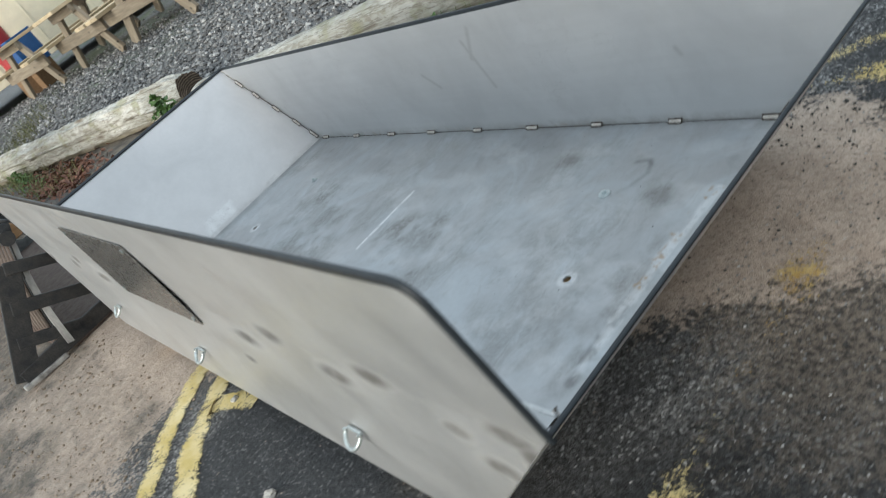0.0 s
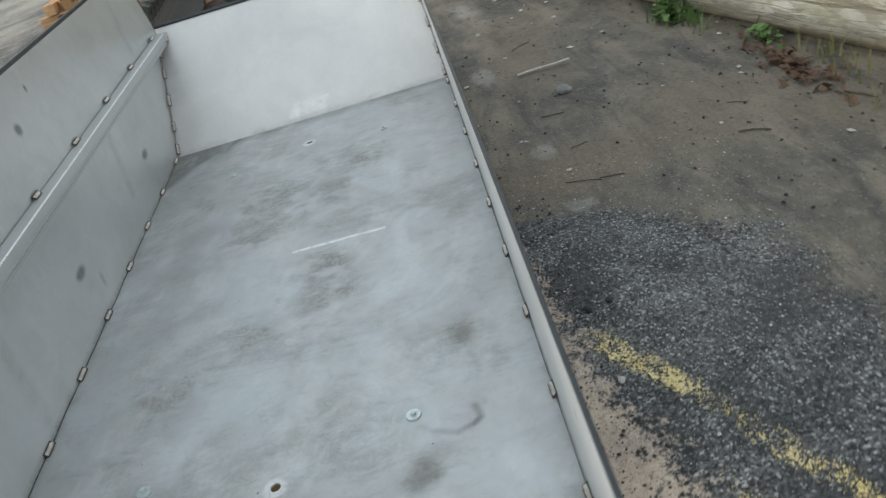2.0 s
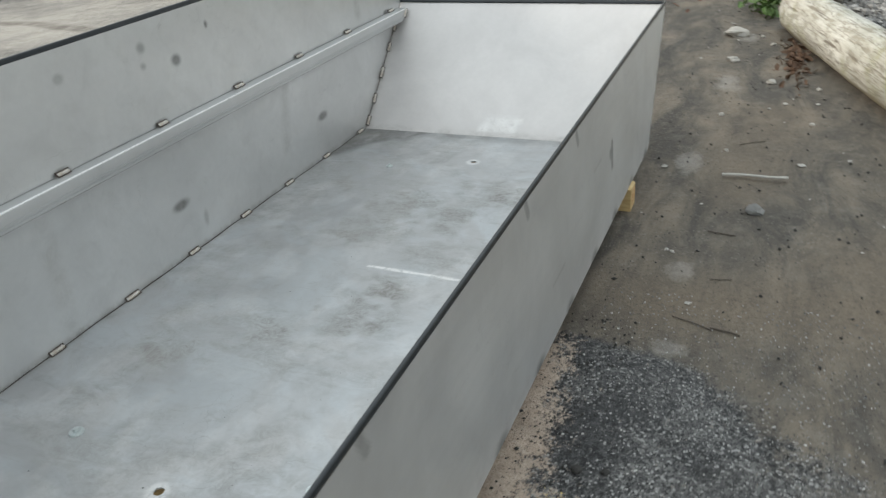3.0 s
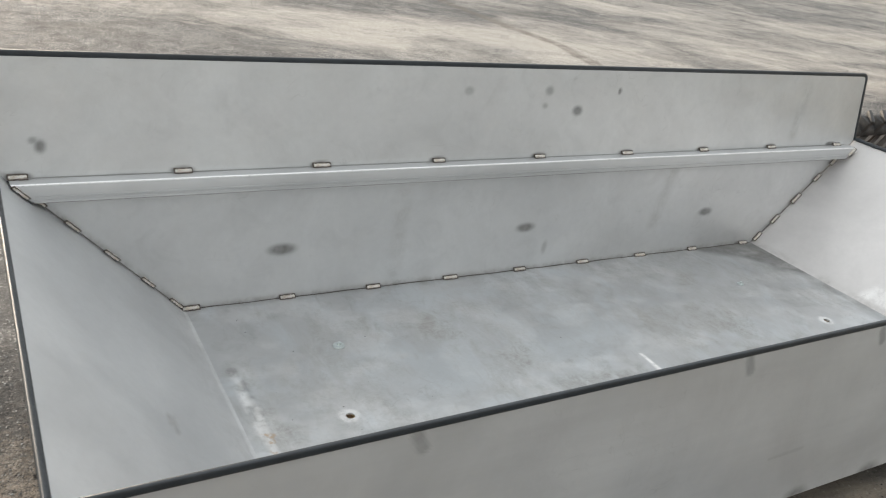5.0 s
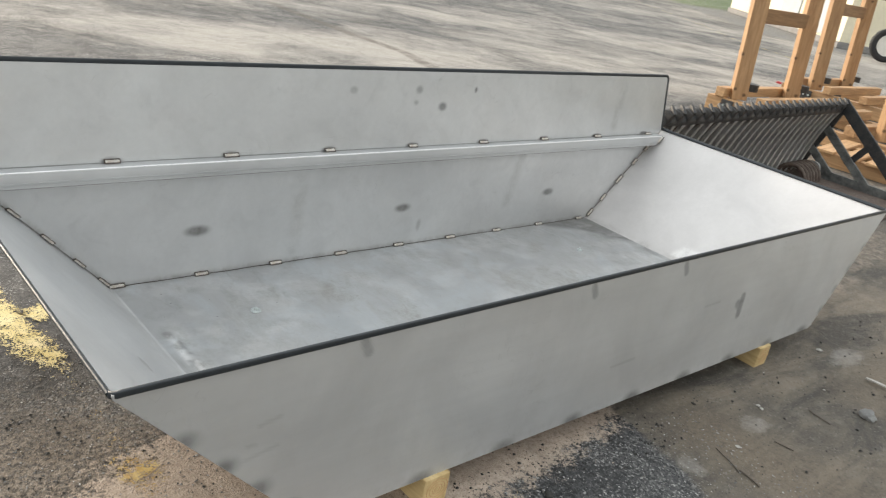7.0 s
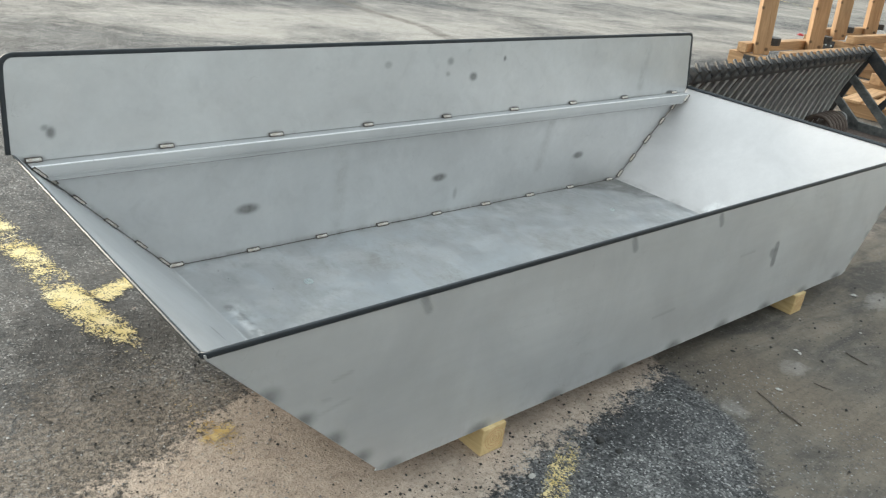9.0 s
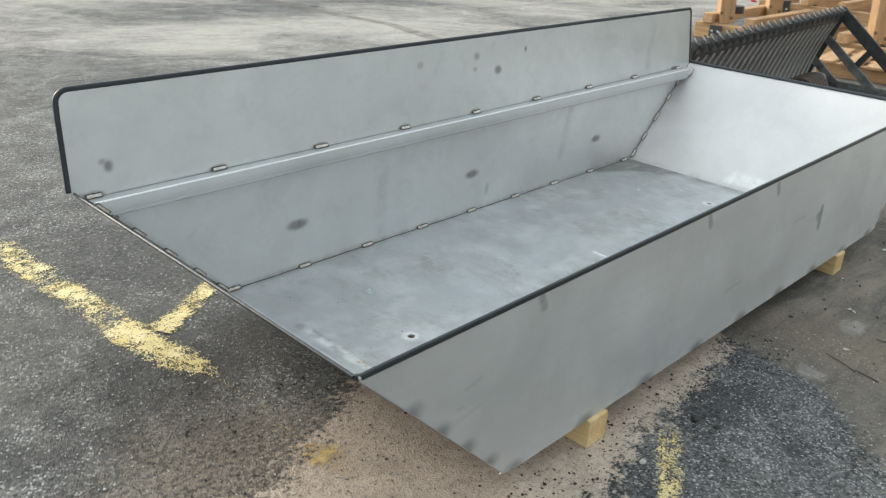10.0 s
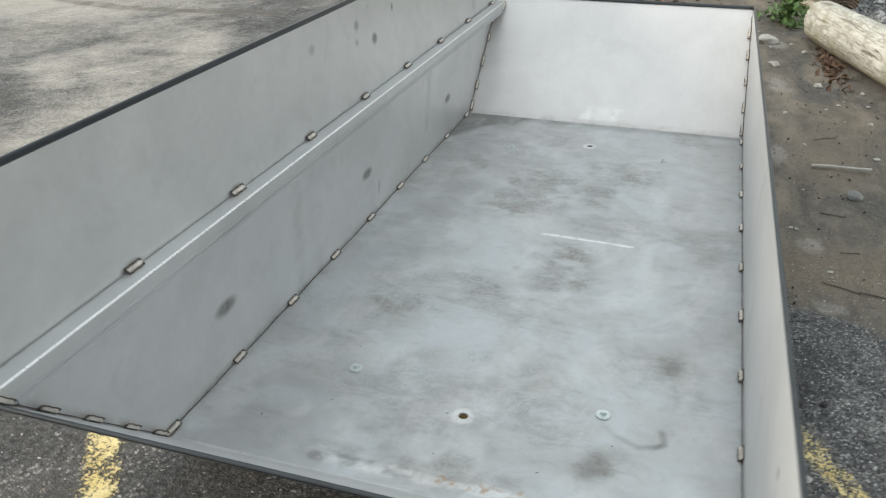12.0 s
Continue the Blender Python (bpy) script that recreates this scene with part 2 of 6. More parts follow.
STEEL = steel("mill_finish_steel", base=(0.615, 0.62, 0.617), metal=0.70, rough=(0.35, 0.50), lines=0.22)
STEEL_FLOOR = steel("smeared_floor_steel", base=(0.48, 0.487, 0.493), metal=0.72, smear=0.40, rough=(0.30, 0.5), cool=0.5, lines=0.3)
# same steel, paler and warmer: reflected sky light put into the base colour
STEEL_END_LIT = steel("sky_lit_end_steel", base=(0.665, 0.645, 0.635), smear=0.05, metal=0.5, rough=(0.40, 0.52))
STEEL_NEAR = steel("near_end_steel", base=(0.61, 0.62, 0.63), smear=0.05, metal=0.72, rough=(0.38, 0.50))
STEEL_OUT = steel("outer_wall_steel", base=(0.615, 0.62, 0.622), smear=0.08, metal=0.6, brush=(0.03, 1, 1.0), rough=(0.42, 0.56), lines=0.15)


def simple(name, base, rough=0.5, metal=0.0, var=0.25, scale=20.0, bumps=0.15, dist=0.003, stretch=(1, 1, 1), base2=None):
    """A plain surface with variation at two scales and fine relief."""
    m, n, l, p = nodes_of(name)
    noise_, cells, ramp, mix, math_, attr, bump, coords = kit(n, l)
    pos = coords(stretch)
    big, fine = noise_(pos, scale, 5, 0.6), noise_(pos, scale * 7, 4, 0.6)
    dark = base2 or tuple(c * (1 - var) for c in base)
    col = mix(ramp(big, (0.35, 0.0), (0.65, 1.0)), dark, base)
    col = mix(math_("MULTIPLY", ramp(fine, (0.4, 0.0), (0.7, 1.0)), var), col, tuple(c * 0.5 for c in base))
    l.new(col, p.inputs["Base Color"])
    p.inputs["Metallic"].default_value = metal
    l.new(ramp(fine, (0.3, max(rough - 0.08, 0.05)), (0.7, min(rough + 0.08, 1))), p.inputs["Roughness"])
    l.new(bump(fine, bumps, dist), p.inputs["Normal"])
    return m


RUBBER = simple("black_rubber_trim", (0.026, 0.032, 0.038), 0.36, 0, 0.3, 30, 0.1)
WELD = simple("heat_tinted_weld", (0.95, 0.92, 0.87), 0.34, 0.3, 0.15, 130, 0.9, 0.004, base2=(0.76, 0.67, 0.57))
ZINC = simple("zinc_plated", (0.72, 0.78, 0.78), 0.35, 0.7, 0.25, 90, 0.1)
POLISHED = simple("polished_steel_plate", (0.33, 0.325, 0.315), 0.28, 0.9, 0.15, 12, 0.03)
PAINTED_IRON = simple("worn_black_iron", (0.035, 0.038, 0.042), 0.5, 0.3, 0.5, 25, 0.4, 0.004, base2=(0.075, 0.07, 0.065))
RUSTY = simple("rusty_bare_iron", (0.17, 0.135, 0.11), 0.7, 0.2, 0.5, 30, 0.5, base2=(0.09, 0.06, 0.05))
STONE = simple("crushed_grey_stone", (0.30, 0.30, 0.29), 0.85, 0, 0.3, 14, 0.5, 0.01, base2=(0.17, 0.17, 0.165))
PALE_STONE = simple("pale_broken_stone", (0.55, 0.53, 0.49), 0.85, 0, 0.25, 20, 0.5, 0.01)
LEAF = simple("green_weed_leaf", (0.13, 0.23, 0.06), 0.5, 0, 0.4, 30, 0.1)
LITTER = simple("brown_dead_leaves", (0.15, 0.085, 0.05), 0.75, 0, 0.5, 40, 0.2)
DRYGRASS = simple("dry_grass", (0.20, 0.20, 0.07), 0.7, 0, 0.4, 15, 0.1)
CREAM = simple("cream_painted_siding", (0.90, 0.83, 0.63), 0.6, 0, 0.1, 2, 0.1)
CONCRETE = simple("grey_concrete", (0.32, 0.31, 0.30), 0.85, 0, 0.3, 5, 0.3)
BLUE = simple("blue_plastic", (0.03, 0.12, 0.34), 0.45, 0, 0.2, 10, 0.05)
RED = simple("red_plastic", (0.45, 0.03, 0.035), 0.45, 0, 0.2, 10, 0.05)
TYRE = simple("black_tyre_rubber", (0.03, 0.03, 0.032), 0.8, 0, 0.3, 30, 0.3)
WHITE = simple("white_painted_metal", (0.75, 0.74, 0.70), 0.45, 0.0, 0.1, 10, 0.05)


def timber(name, base, dark, grain=(2, 2, 60), knots=True, rough=0.65):
    """Sawn wood with grain along local x, knots and weather stains."""
    m, n, l, p = nodes_of(name)
    noise_, cells, ramp, mix, math_, attr, bump, coords = kit(n, l)
    oi = n.new("ShaderNodeObjectInfo")
    t = n.new("ShaderNodeTexCoord")
    mp = n.new("ShaderNodeMapping")
    mp.inputs["Scale"].default_value = grain
    l.new(t.outputs["Object"], mp.inputs[0])
    l.new(math_("MULTIPLY", oi.outputs["Random"], 40.0), mp.inputs["Location"])
    g = noise_(mp.outputs[0], 1.0, 6, 0.65, 0.6)
    big = noise_(coords(), 4, 4)
    col = mix(ramp(g, (0.35, 0.0), (0.66, 1.0)), dark, base)
    col = mix(math_("MULTIPLY", ramp(big, (0.45, 0.0), (0.7, 1.0)), 0.4), col, tuple(c * 0.7 for c in base))
    if knots:
        k = cells(coords(), 5.0)
        col = mix(ramp(k, (0.05, 1.0), (0.11, 0.0)), col, tuple(c * 0.4 for c in dark))
    col = mix(1.0, col, mix(oi.outputs["Random"], (0.86, 0.84, 0.82), (1.08, 1.06, 1.04)), "MULTIPLY")
    l.new(col, p.inputs["Base Color"])
    p.inputs["Roughness"].default_value = rough
    l.new(bump(g, 0.3, 0.003), p.inputs["Normal"])
    return m


PINE = timber("fresh_pine_block", (0.70, 0.55, 0.29), (0.52, 0.37, 0.17), (40, 6, 40))
FRAME_WOOD = timber("orange_treated_timber", (0.56, 0.36, 0.19), (0.34, 0.20, 0.10), (3, 34, 34))
# rack rails: their shade put into a darker brown; also the dark stands
RAIL_WOOD = timber("dark_wood_with_shade", (0.30, 0.19, 0.10), (0.19, 0.115, 0.06), (3, 34, 34))
TABLE_WOOD = timber("weathered_table_wood", (0.42, 0.36, 0.27), (0.24, 0.20, 0.15), (3, 30, 30))
TABLE_TOP = timber("pale_table_boards", (0.74, 0.62, 0.42), (0.58, 0.46, 0.29), (3, 30, 30))


def log_bark(name):
    """Bare silvery log with long checks, brown stains and a little green, darker towards the ground."""
    m, n, l, p = nodes_of(name)
    noise_, cells, ramp, mix, math_, attr, bump, coords = kit(n, l)
    long_ = coords((1.6, 22, 22))
    check = noise_(long_, 1.0, 7, 0.7, 0.5)
    fine = noise_(coords((6, 90, 90)), 1.0, 4, 0.6)
    big = noise_(coords((1, 1, 1)), 3.2, 5, 0.6)
    col = mix(ramp(big, (0.35, 0.0), (0.65, 1.0)), (0.39, 0.385, 0.335), (0.66, 0.655, 0.61))
    col = mix(ramp(check, (0.37, 1.0), (0.43, 0.0)), col, (0.15, 0.13, 0.105))
    col = mix(math_("MULTIPLY", ramp(fine, (0.5, 0.0), (0.7, 1.0)), 0.35), col, (0.33, 0.30, 0.22))
    col = mix(math_("MULTIPLY", ramp(noise_(coords(), 6.0, 5), (0.53, 0.0), (0.66, 1.0)), 0.65), col, (0.29, 0.29, 0.15))
    crack = math_("ABSOLUTE", math_("SUBTRACT", noise_(coords((1.5, 24, 24)), 1.0, 6, 0.65, 0.15), 0.5))
    col = mix(math_("MULTIPLY", ramp(crack, (0.004, 1.0), (0.018, 0.0)), 0.7), col, (0.13, 0.11, 0.085))
    flaky = noise_(coords((9, 26, 26)), 1.0, 6, 0.75, 0.6)
    col = mix(math_("MULTIPLY", ramp(flaky, (0.42, 1.0), (0.50, 0.0)), 0.6), col, (0.24, 0.215, 0.165))
    knot = cells(coords((1.6, 5, 5)), 1.0)
    col = mix(math_("MULTIPLY", ramp(knot, (0.05, 1.0), (0.16, 0.0)), 0.8), col, (0.13, 0.09, 0.06))
    col = mix(math_("MULTIPLY", attr("mark"), 0.8), col, (0.60, 0.48, 0.16))
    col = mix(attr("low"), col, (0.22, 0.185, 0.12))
    l.new(col, p.inputs["Base Color"])
    p.inputs["Roughness"].default_value = 0.8
    l.new(bump(check, 0.8, 0.012, bump(flaky, 0.5, 0.008, bump(fine, 0.4, 0.004))), p.inputs["Normal"])
    return m


LOG = log_bark("bleached_log")


def end_grain():
    m, n, l, p = nodes_of("log_end_rings")
    noise_, cells, ramp, mix, math_, attr, bump, coords = kit(n, l)
    w = n.new("ShaderNodeTexWave")
    w.wave_type, w.rings_direction = "RINGS", "X"
    w.inputs["Scale"].default_value, w.inputs["Distortion"].default_value, w.inputs["Detail"].default_value = 18, 3.0, 3
    l.new(coords(), w.inputs["Vector"])
    l.new(mix(w.outputs["Fac"], (0.055, 0.038, 0.028), (0.21, 0.155, 0.105)), p.inputs["Base Color"])
    p.inputs["Roughness"].default_value = 0.85
    l.new(bump(w.outputs["Fac"], 0.6, 0.006), p.inputs["Normal"])
    return m


LOG_END = end_grain()


def ground_material():
    """Old asphalt, washed-in sand, wet soil and stone dust, laid out by the sheet's own attributes."""
    m, n, l, p = nodes_of("yard_ground")
    noise_, cells, ramp, mix, math_, attr, bump, coords = kit(n, l)
    pos = coords()
    chips = n.new("ShaderNodeTexVoronoi")
    chips.inputs["Scale"].default_value = 210
    l.new(pos, chips.inputs["Vector"])
    speck = n.new("ShaderNodeTexVoronoi")
    speck.inputs["Scale"].default_value = 85
    l.new(pos, speck.inputs["Vector"])
    grit = noise_(pos, 260, 3, 0.7)
    gran = noise_(pos, 70, 7, 0.85)
    mid = noise_(pos, 14, 6, 0.65)
    patch = noise_(pos, 5, 6, 0.65, 0.4)
    big = noise_(pos, 1.3, 6, 0.6, 0.3)
    edge = math_("ADD", math_("MULTIPLY", math_("SUBTRACT", noise_(pos, 22, 7, 0.75), 0.5), 0.9), math_("MULTIPLY", math_("SUBTRACT", gran, 0.5), 1.1))

    def mask(key, soft_=0.16, wob=0.9):
        v = math_("ADD", attr(key), math_("MULTIPLY", edge, wob))
        return ramp(v, (0.5 - soft_, 0.0), (0.5 + soft_, 1.0))

    bits = n.new("ShaderNodeSeparateColor")
    l.new(chips.outputs["Color"], bits.inputs[0])
    lumps = n.new("ShaderNodeSeparateColor")
    l.new(speck.outputs["Color"], lumps.inputs[0])
    bare = math_("ADD", math_("MULTIPLY", math_("SUBTRACT", noise_(pos, 6.5, 6, 0.66, 0.5), 0.5), 1.5), math_("MULTIPLY", math_("SUBTRACT", noise_(pos, 1.6, 4, 0.6), 0.5), 1.1))
    bare = math_("SUBTRACT", bare, math_("MULTIPLY", attr("smooth"), 0.30))
    asph = mix(ramp(gran, (0.45, 0.0), (0.56, 1.0)), (0.011, 0.0115, 0.0125), (0.082, 0.083, 0.084))
    fleck = noise_(coords((1, 1, 1), (0, 0, 40)), 58, 6, 0.8, 0.3)
    clump = math_("ADD", noise_(coords((1, 1, 1), (0, 0, 70)), 95, 5, 0.72, 0.6), math_("MULTIPLY", bare, 0.22))
    asph = mix(math_("MULTIPLY", ramp(clump, (0.535, 0.0), (0.575, 1.0)), 0.72), asph, (0.215, 0.213, 0.208))
    asph = mix(math_("MULTIPLY", ramp(fleck, (0.40, 1.0), (0.47, 0.0)), 0.65), asph, (0.014, 0.014, 0.015))
    stones = math_("ADD", bits.outputs[0], math_("MULTIPLY", bare, 0.8))
    asph = mix(math_("MULTIPLY", ramp(stones, (0.72, 0.0), (0.90, 1.0)), 0.5), asph, (0.185, 0.183, 0.178))
    asph = mix(math_("MULTIPLY", ramp(math_("ADD", bits.outputs[1], math_("MULTIPLY", bare, 0.25)), (0.90, 0.0), (0.93, 1.0)), 0.8), asph, (0.40, 0.395, 0.385))
    asph = mix(math_("MULTIPLY", ramp(patch, (0.44, 0.0), (0.64, 1.0)), 0.45), asph, (0.040, 0.041, 0.043))
    asph = mix(math_("MULTIPLY", ramp(big, (0.45, 0.0), (0.68, 1.0)), 0.25), asph, (0.150, 0.136, 0.118))
    silt = math_("MULTIPLY", ramp(math_("ADD", noise_(pos, 38, 7, 0.82, 0.5), math_("MULTIPLY", math_("SUBTRACT", attr("silt"), 0.5), 0.5)), (0.545, 0.0), (0.58, 1.0)), attr("silt"))
    asph = mix(math_("MULTIPLY", silt, 0.62), asph, mix(ramp(gran, (0.44, 0.0), (0.54, 1.0)), (0.045, 0.037, 0.030), (0.27, 0.215, 0.16)))
    # asphalt darkened inside an uneven ellipse
    asph = mix(math_("MULTIPLY", attr("damp"), ramp(math_("ADD", mid, math_("MULTIPLY", math_("SUBTRACT", gran, 0.5), 0.5)), (0.30, 0.35), (0.55, 0.85))), asph, mix(1.0, asph, (0.30, 0.29, 0.27), "MULTIPLY"))
    fresh = mix(ramp(gran, (0.42, 0.0), (0.68, 1.0)), (0.018, 0.020, 0.023), (0.070, 0.072, 0.074))
    fresh = mix(math_("MULTIPLY", ramp(bits.outputs[1], (0.93, 0.0), (0.96, 1.0)), 0.6), fresh, (0.22, 0.22, 0.215))
    fresh = mix(math_("MULTIPLY", ramp(fleck, (0.57, 0.0), (0.66, 1.0)), 0.4), fresh, (0.13, 0.13, 0.128))
    asph = mix(math_("MULTIPLY", ramp(math_("ADD", attr("chalk"), math_("MULTIPLY", edge, 0.5)), (0.35, 0.0), (0.8, 1.0)), 0.7), asph, (0.33, 0.31, 0.285))
    col = mix(mask("fresh"), asph, fresh)
    dust = mix(ramp(mid, (0.3, 0.0), (0.7, 1.0)), (0.39, 0.362, 0.322), (0.58, 0.545, 0.495))
    dust = mix(ramp(gran, (0.42, 0.65), (0.54, 0.0)), dust, (0.21, 0.195, 0.175))
    streak = noise_(slanted(n, l, -38, 1.6, 1.0), 1.3, 8, 0.62, 0.8)
    wash = math_("ADD", attr("pale"), math_("MULTIPLY", math_("SUBTRACT", streak, 0.5), 1.9))
    wash = math_("ADD", wash, math_("MULTIPLY", math_("SUBTRACT", noise_(slanted(n, l, -38, 1.25, 0.9), 7, 8, 0.74, 1.0), 0.5), 1.0))
    wash = ramp(math_("ADD", wash, math_("MULTIPLY", edge, 0.9)), (0.16, 0.0), (0.86, 1.0))
    far_only = ramp(attr("pale"), (0.02, 0.0), (0.2, 1.0))
    col = mix(math_("MULTIPLY", math_("MULTIPLY", wash, far_only), 0.80), col, dust)
    sand = mix(ramp(mid, (0.3, 0.0), (0.7, 1.0)), (0.41, 0.325, 0.255), (0.585, 0.485, 0.40))
    sand = mix(math_("MULTIPLY", ramp(grit, (0.34, 1.0), (0.5, 0.0)), 0.5), sand, (0.20, 0.15, 0.11))
    sand = mix(math_("MULTIPLY", ramp(gran, (0.42, 1.0), (0.50, 0.0)), 0.55), sand, (0.19, 0.145, 0.105))
    sand = mix(math_("MULTIPLY", ramp(noise_(pos, 34, 6, 0.8, 0.3), (0.55, 0.0), (0.63, 1.0)), 0.6), sand, (0.56, 0.48, 0.40))
    sand = mix(math_("MULTIPLY", ramp(speck.outputs["Distance"], (0.10, 1.0), (0.26, 0.0)), ramp(lumps.outputs[0], (0.80, 0.0), (0.84, 1.0))), sand, (0.07, 0.06, 0.05))
    sand = mix(math_("MULTIPLY", ramp(patch, (0.5, 0.0), (0.7, 1.0)), 0.35), sand, (0.24, 0.20, 0.165))
    col = mix(mask("sand", 0.14, 2.2), col, sand)
    furrow = noise_(coords((0.8, 2.6, 1), (0, 0, -12)), 2.4, 7, 0.66, 0.7)
    soil = mix(ramp(furrow, (0.40, 0.0), (0.62, 1.0)), (0.068, 0.061, 0.052), (0.205, 0.172, 0.132))
    soil = mix(math_("MULTIPLY", ramp(patch, (0.46, 0.0), (0.66, 1.0)), 0.6), soil, (0.078, 0.070, 0.060))
    soil = mix(math_("MULTIPLY", ramp(mid, (0.5, 0.0), (0.7, 1.0)), 0.4), soil, (0.27, 0.25, 0.22))
    soil = mix(math_("MULTIPLY", ramp(gran, (0.32, 1.0), (0.46, 0.0)), 0.7), soil, (0.045, 0.04, 0.036))
    soil = mix(math_("MULTIPLY", ramp(bits.outputs[1], (0.95, 0.0), (0.98, 1.0)), 0.4), soil, (0.30, 0.28, 0.25))
    soil = mix(math_("MULTIPLY", ramp(speck.outputs["Distance"], (0.08, 1.0), (0.30, 0.0)), ramp(lumps.outputs[0], (0.62, 0.0), (0.66, 1.0))), soil, (0.04, 0.036, 0.032))
    chalk = math_("ADD", attr("chalk"), math_("MULTIPLY", edge, 0.8))
    soil = mix(math_("MULTIPLY", ramp(chalk, (0.42, 0.0), (1.0, 1.0)), 0.85), soil, (0.36, 0.345, 0.32))
    soil = mix(math_("MULTIPLY", attr("tan"), 0.65), soil, mix(ramp(gran, (0.35, 0.0), (0.6, 1.0)), (0.10, 0.078, 0.056), (0.22, 0.175, 0.125)))
    col = mix(mask("soil"), col, soil)
    grav = mix(ramp(bits.outputs[0], (0.0, 0.0), (1.0, 1.0)), (0.08, 0.08, 0.082), (0.27, 0.27, 0.265))
    col = mix(mask("grav"), col, grav)
    crack = math_("MULTIPLY", attr("crack"), ramp(noise_(pos, 9, 5), (0.3, 0.2), (0.6, 1.0)))
    col = mix(math_("MULTIPLY", crack, 0.75), col, (0.085, 0.070, 0.055))
    col = mix(math_("MULTIPLY", attr("grass"), ramp(noise_(pos, 5, 5), (0.3, 0.3), (0.6, 1.0))), col, (0.085, 0.13, 0.04))
    l.new(col, p.inputs["Base Color"])
    l.new(ramp(mid, (0.3, 0.66), (0.7, 0.92)), p.inputs["Roughness"])
    h = mix(0.5, ramp(chips.outputs["Distance"], (0.0, 1.0), (0.6, 0.0)), gran)
    l.new(bump(h, 0.6, 0.005, bump(mid, 0.35, 0.02)), p.inputs["Normal"])
    return m


GROUND = ground_material()


def road_paint():
    """Yellow line paint, flaked off down to the asphalt."""
    m, n, l, p = nodes_of("flaking_yellow_paint")
    noise_, cells, ramp, mix, math_, attr, bump, coords = kit(n, l)
    pos = coords()
    tone = noise_(pos, 12, 5, 0.6)
    col = mix(ramp(tone, (0.35, 0.0), (0.65, 1.0)), (0.62, 0.49, 0.18), (0.78, 0.67, 0.38))
    col = mix(math_("MULTIPLY", attr("dirt"), ramp(noise_(pos, 30, 4), (0.3, 0.3), (0.6, 1.0))), col, (0.46, 0.27, 0.06))
    l.new(col, p.inputs["Base Color"])
    p.inputs["Roughness"].default_value = 0.75
    flake = math_("ADD", math_("MULTIPLY", noise_(pos, 170, 5, 0.75, 0.3), 0.66), math_("MULTIPLY", noise_(pos, 36, 6, 0.70, 0.4), 0.34))
    keep = ramp(math_("SUBTRACT", math_("ADD", flake, math_("MULTIPLY", attr("worn"), -1.0)), -0.5), (0.485, 0.0), (0.510, 0.96))
    l.new(keep, p.inputs["Alpha"])
    l.new(bump(flake, 0.4, 0.003), p.inputs["Normal"])
    return m


PAINT = road_paint()

# ---------------------------------------------------------------- ground
LOG_A, LOG_B = (4.02, -1.50), (-1.20, -3.10)      # bleached log, axis ends
LOG_C, LOG_D = (4.62, -1.70), (12.0, 0.28)       # rough log, axis ends


def log_line(x):
    """y of the row of logs at x."""
    a = LOG_B[1] + (x - LOG_B[0]) * (LOG_A[1] - LOG_B[1]) / (LOG_A[0] - LOG_B[0])
    b = LOG_C[1] + (x - LOG_C[0]) * (LOG_D[1] - LOG_C[1]) / (LOG_D[0] - LOG_C[0])
    k = step(4.0, 4.9, x)
    return a * (1 - k) + b * k


def ground_height(x, y):
    bank = step(0.05, 1.5, log_line(x) - y) * step(-8, 2, x + 6)
    soil = step(-0.05, 0.4, -1.25 - y) * step(-1, 0.6, x)
    h = 0.30 * bank + soil * 0.014 * (fuzz(x, y, 0.35, 3) - 0.5) * 2 + soil * 0.005 * (fuzz(x, y, 0.06, 5) - 0.5) * 2
    near = 1 - step(0.0, 0.3, np.maximum(np.maximum(-0.7 - x, x - 2.3), np.maximum(-1.3 - y, y - 0.4)))
    h = h + 0.003 * (fuzz(x, y, 0.5, 4) - 0.5) * (1 - near)
    return h


def axis(lo, hi, mid0, mid1, d, grow=1.09):
    mids = list(np.arange(mid0, mid1 + d / 2, d))
    right, s = [], d
    while mids[-1] + sum(right) < hi:
        s *= grow
        right.append(s)
    left, s = [], d
    while mids[0] - sum(left) > lo:
        s *= grow
        left.append(s)
    return np.array([mids[0] - c for c in np.cumsum(left)][::-1] + mids + [mids[-1] + c for c in np.cumsum(right)])


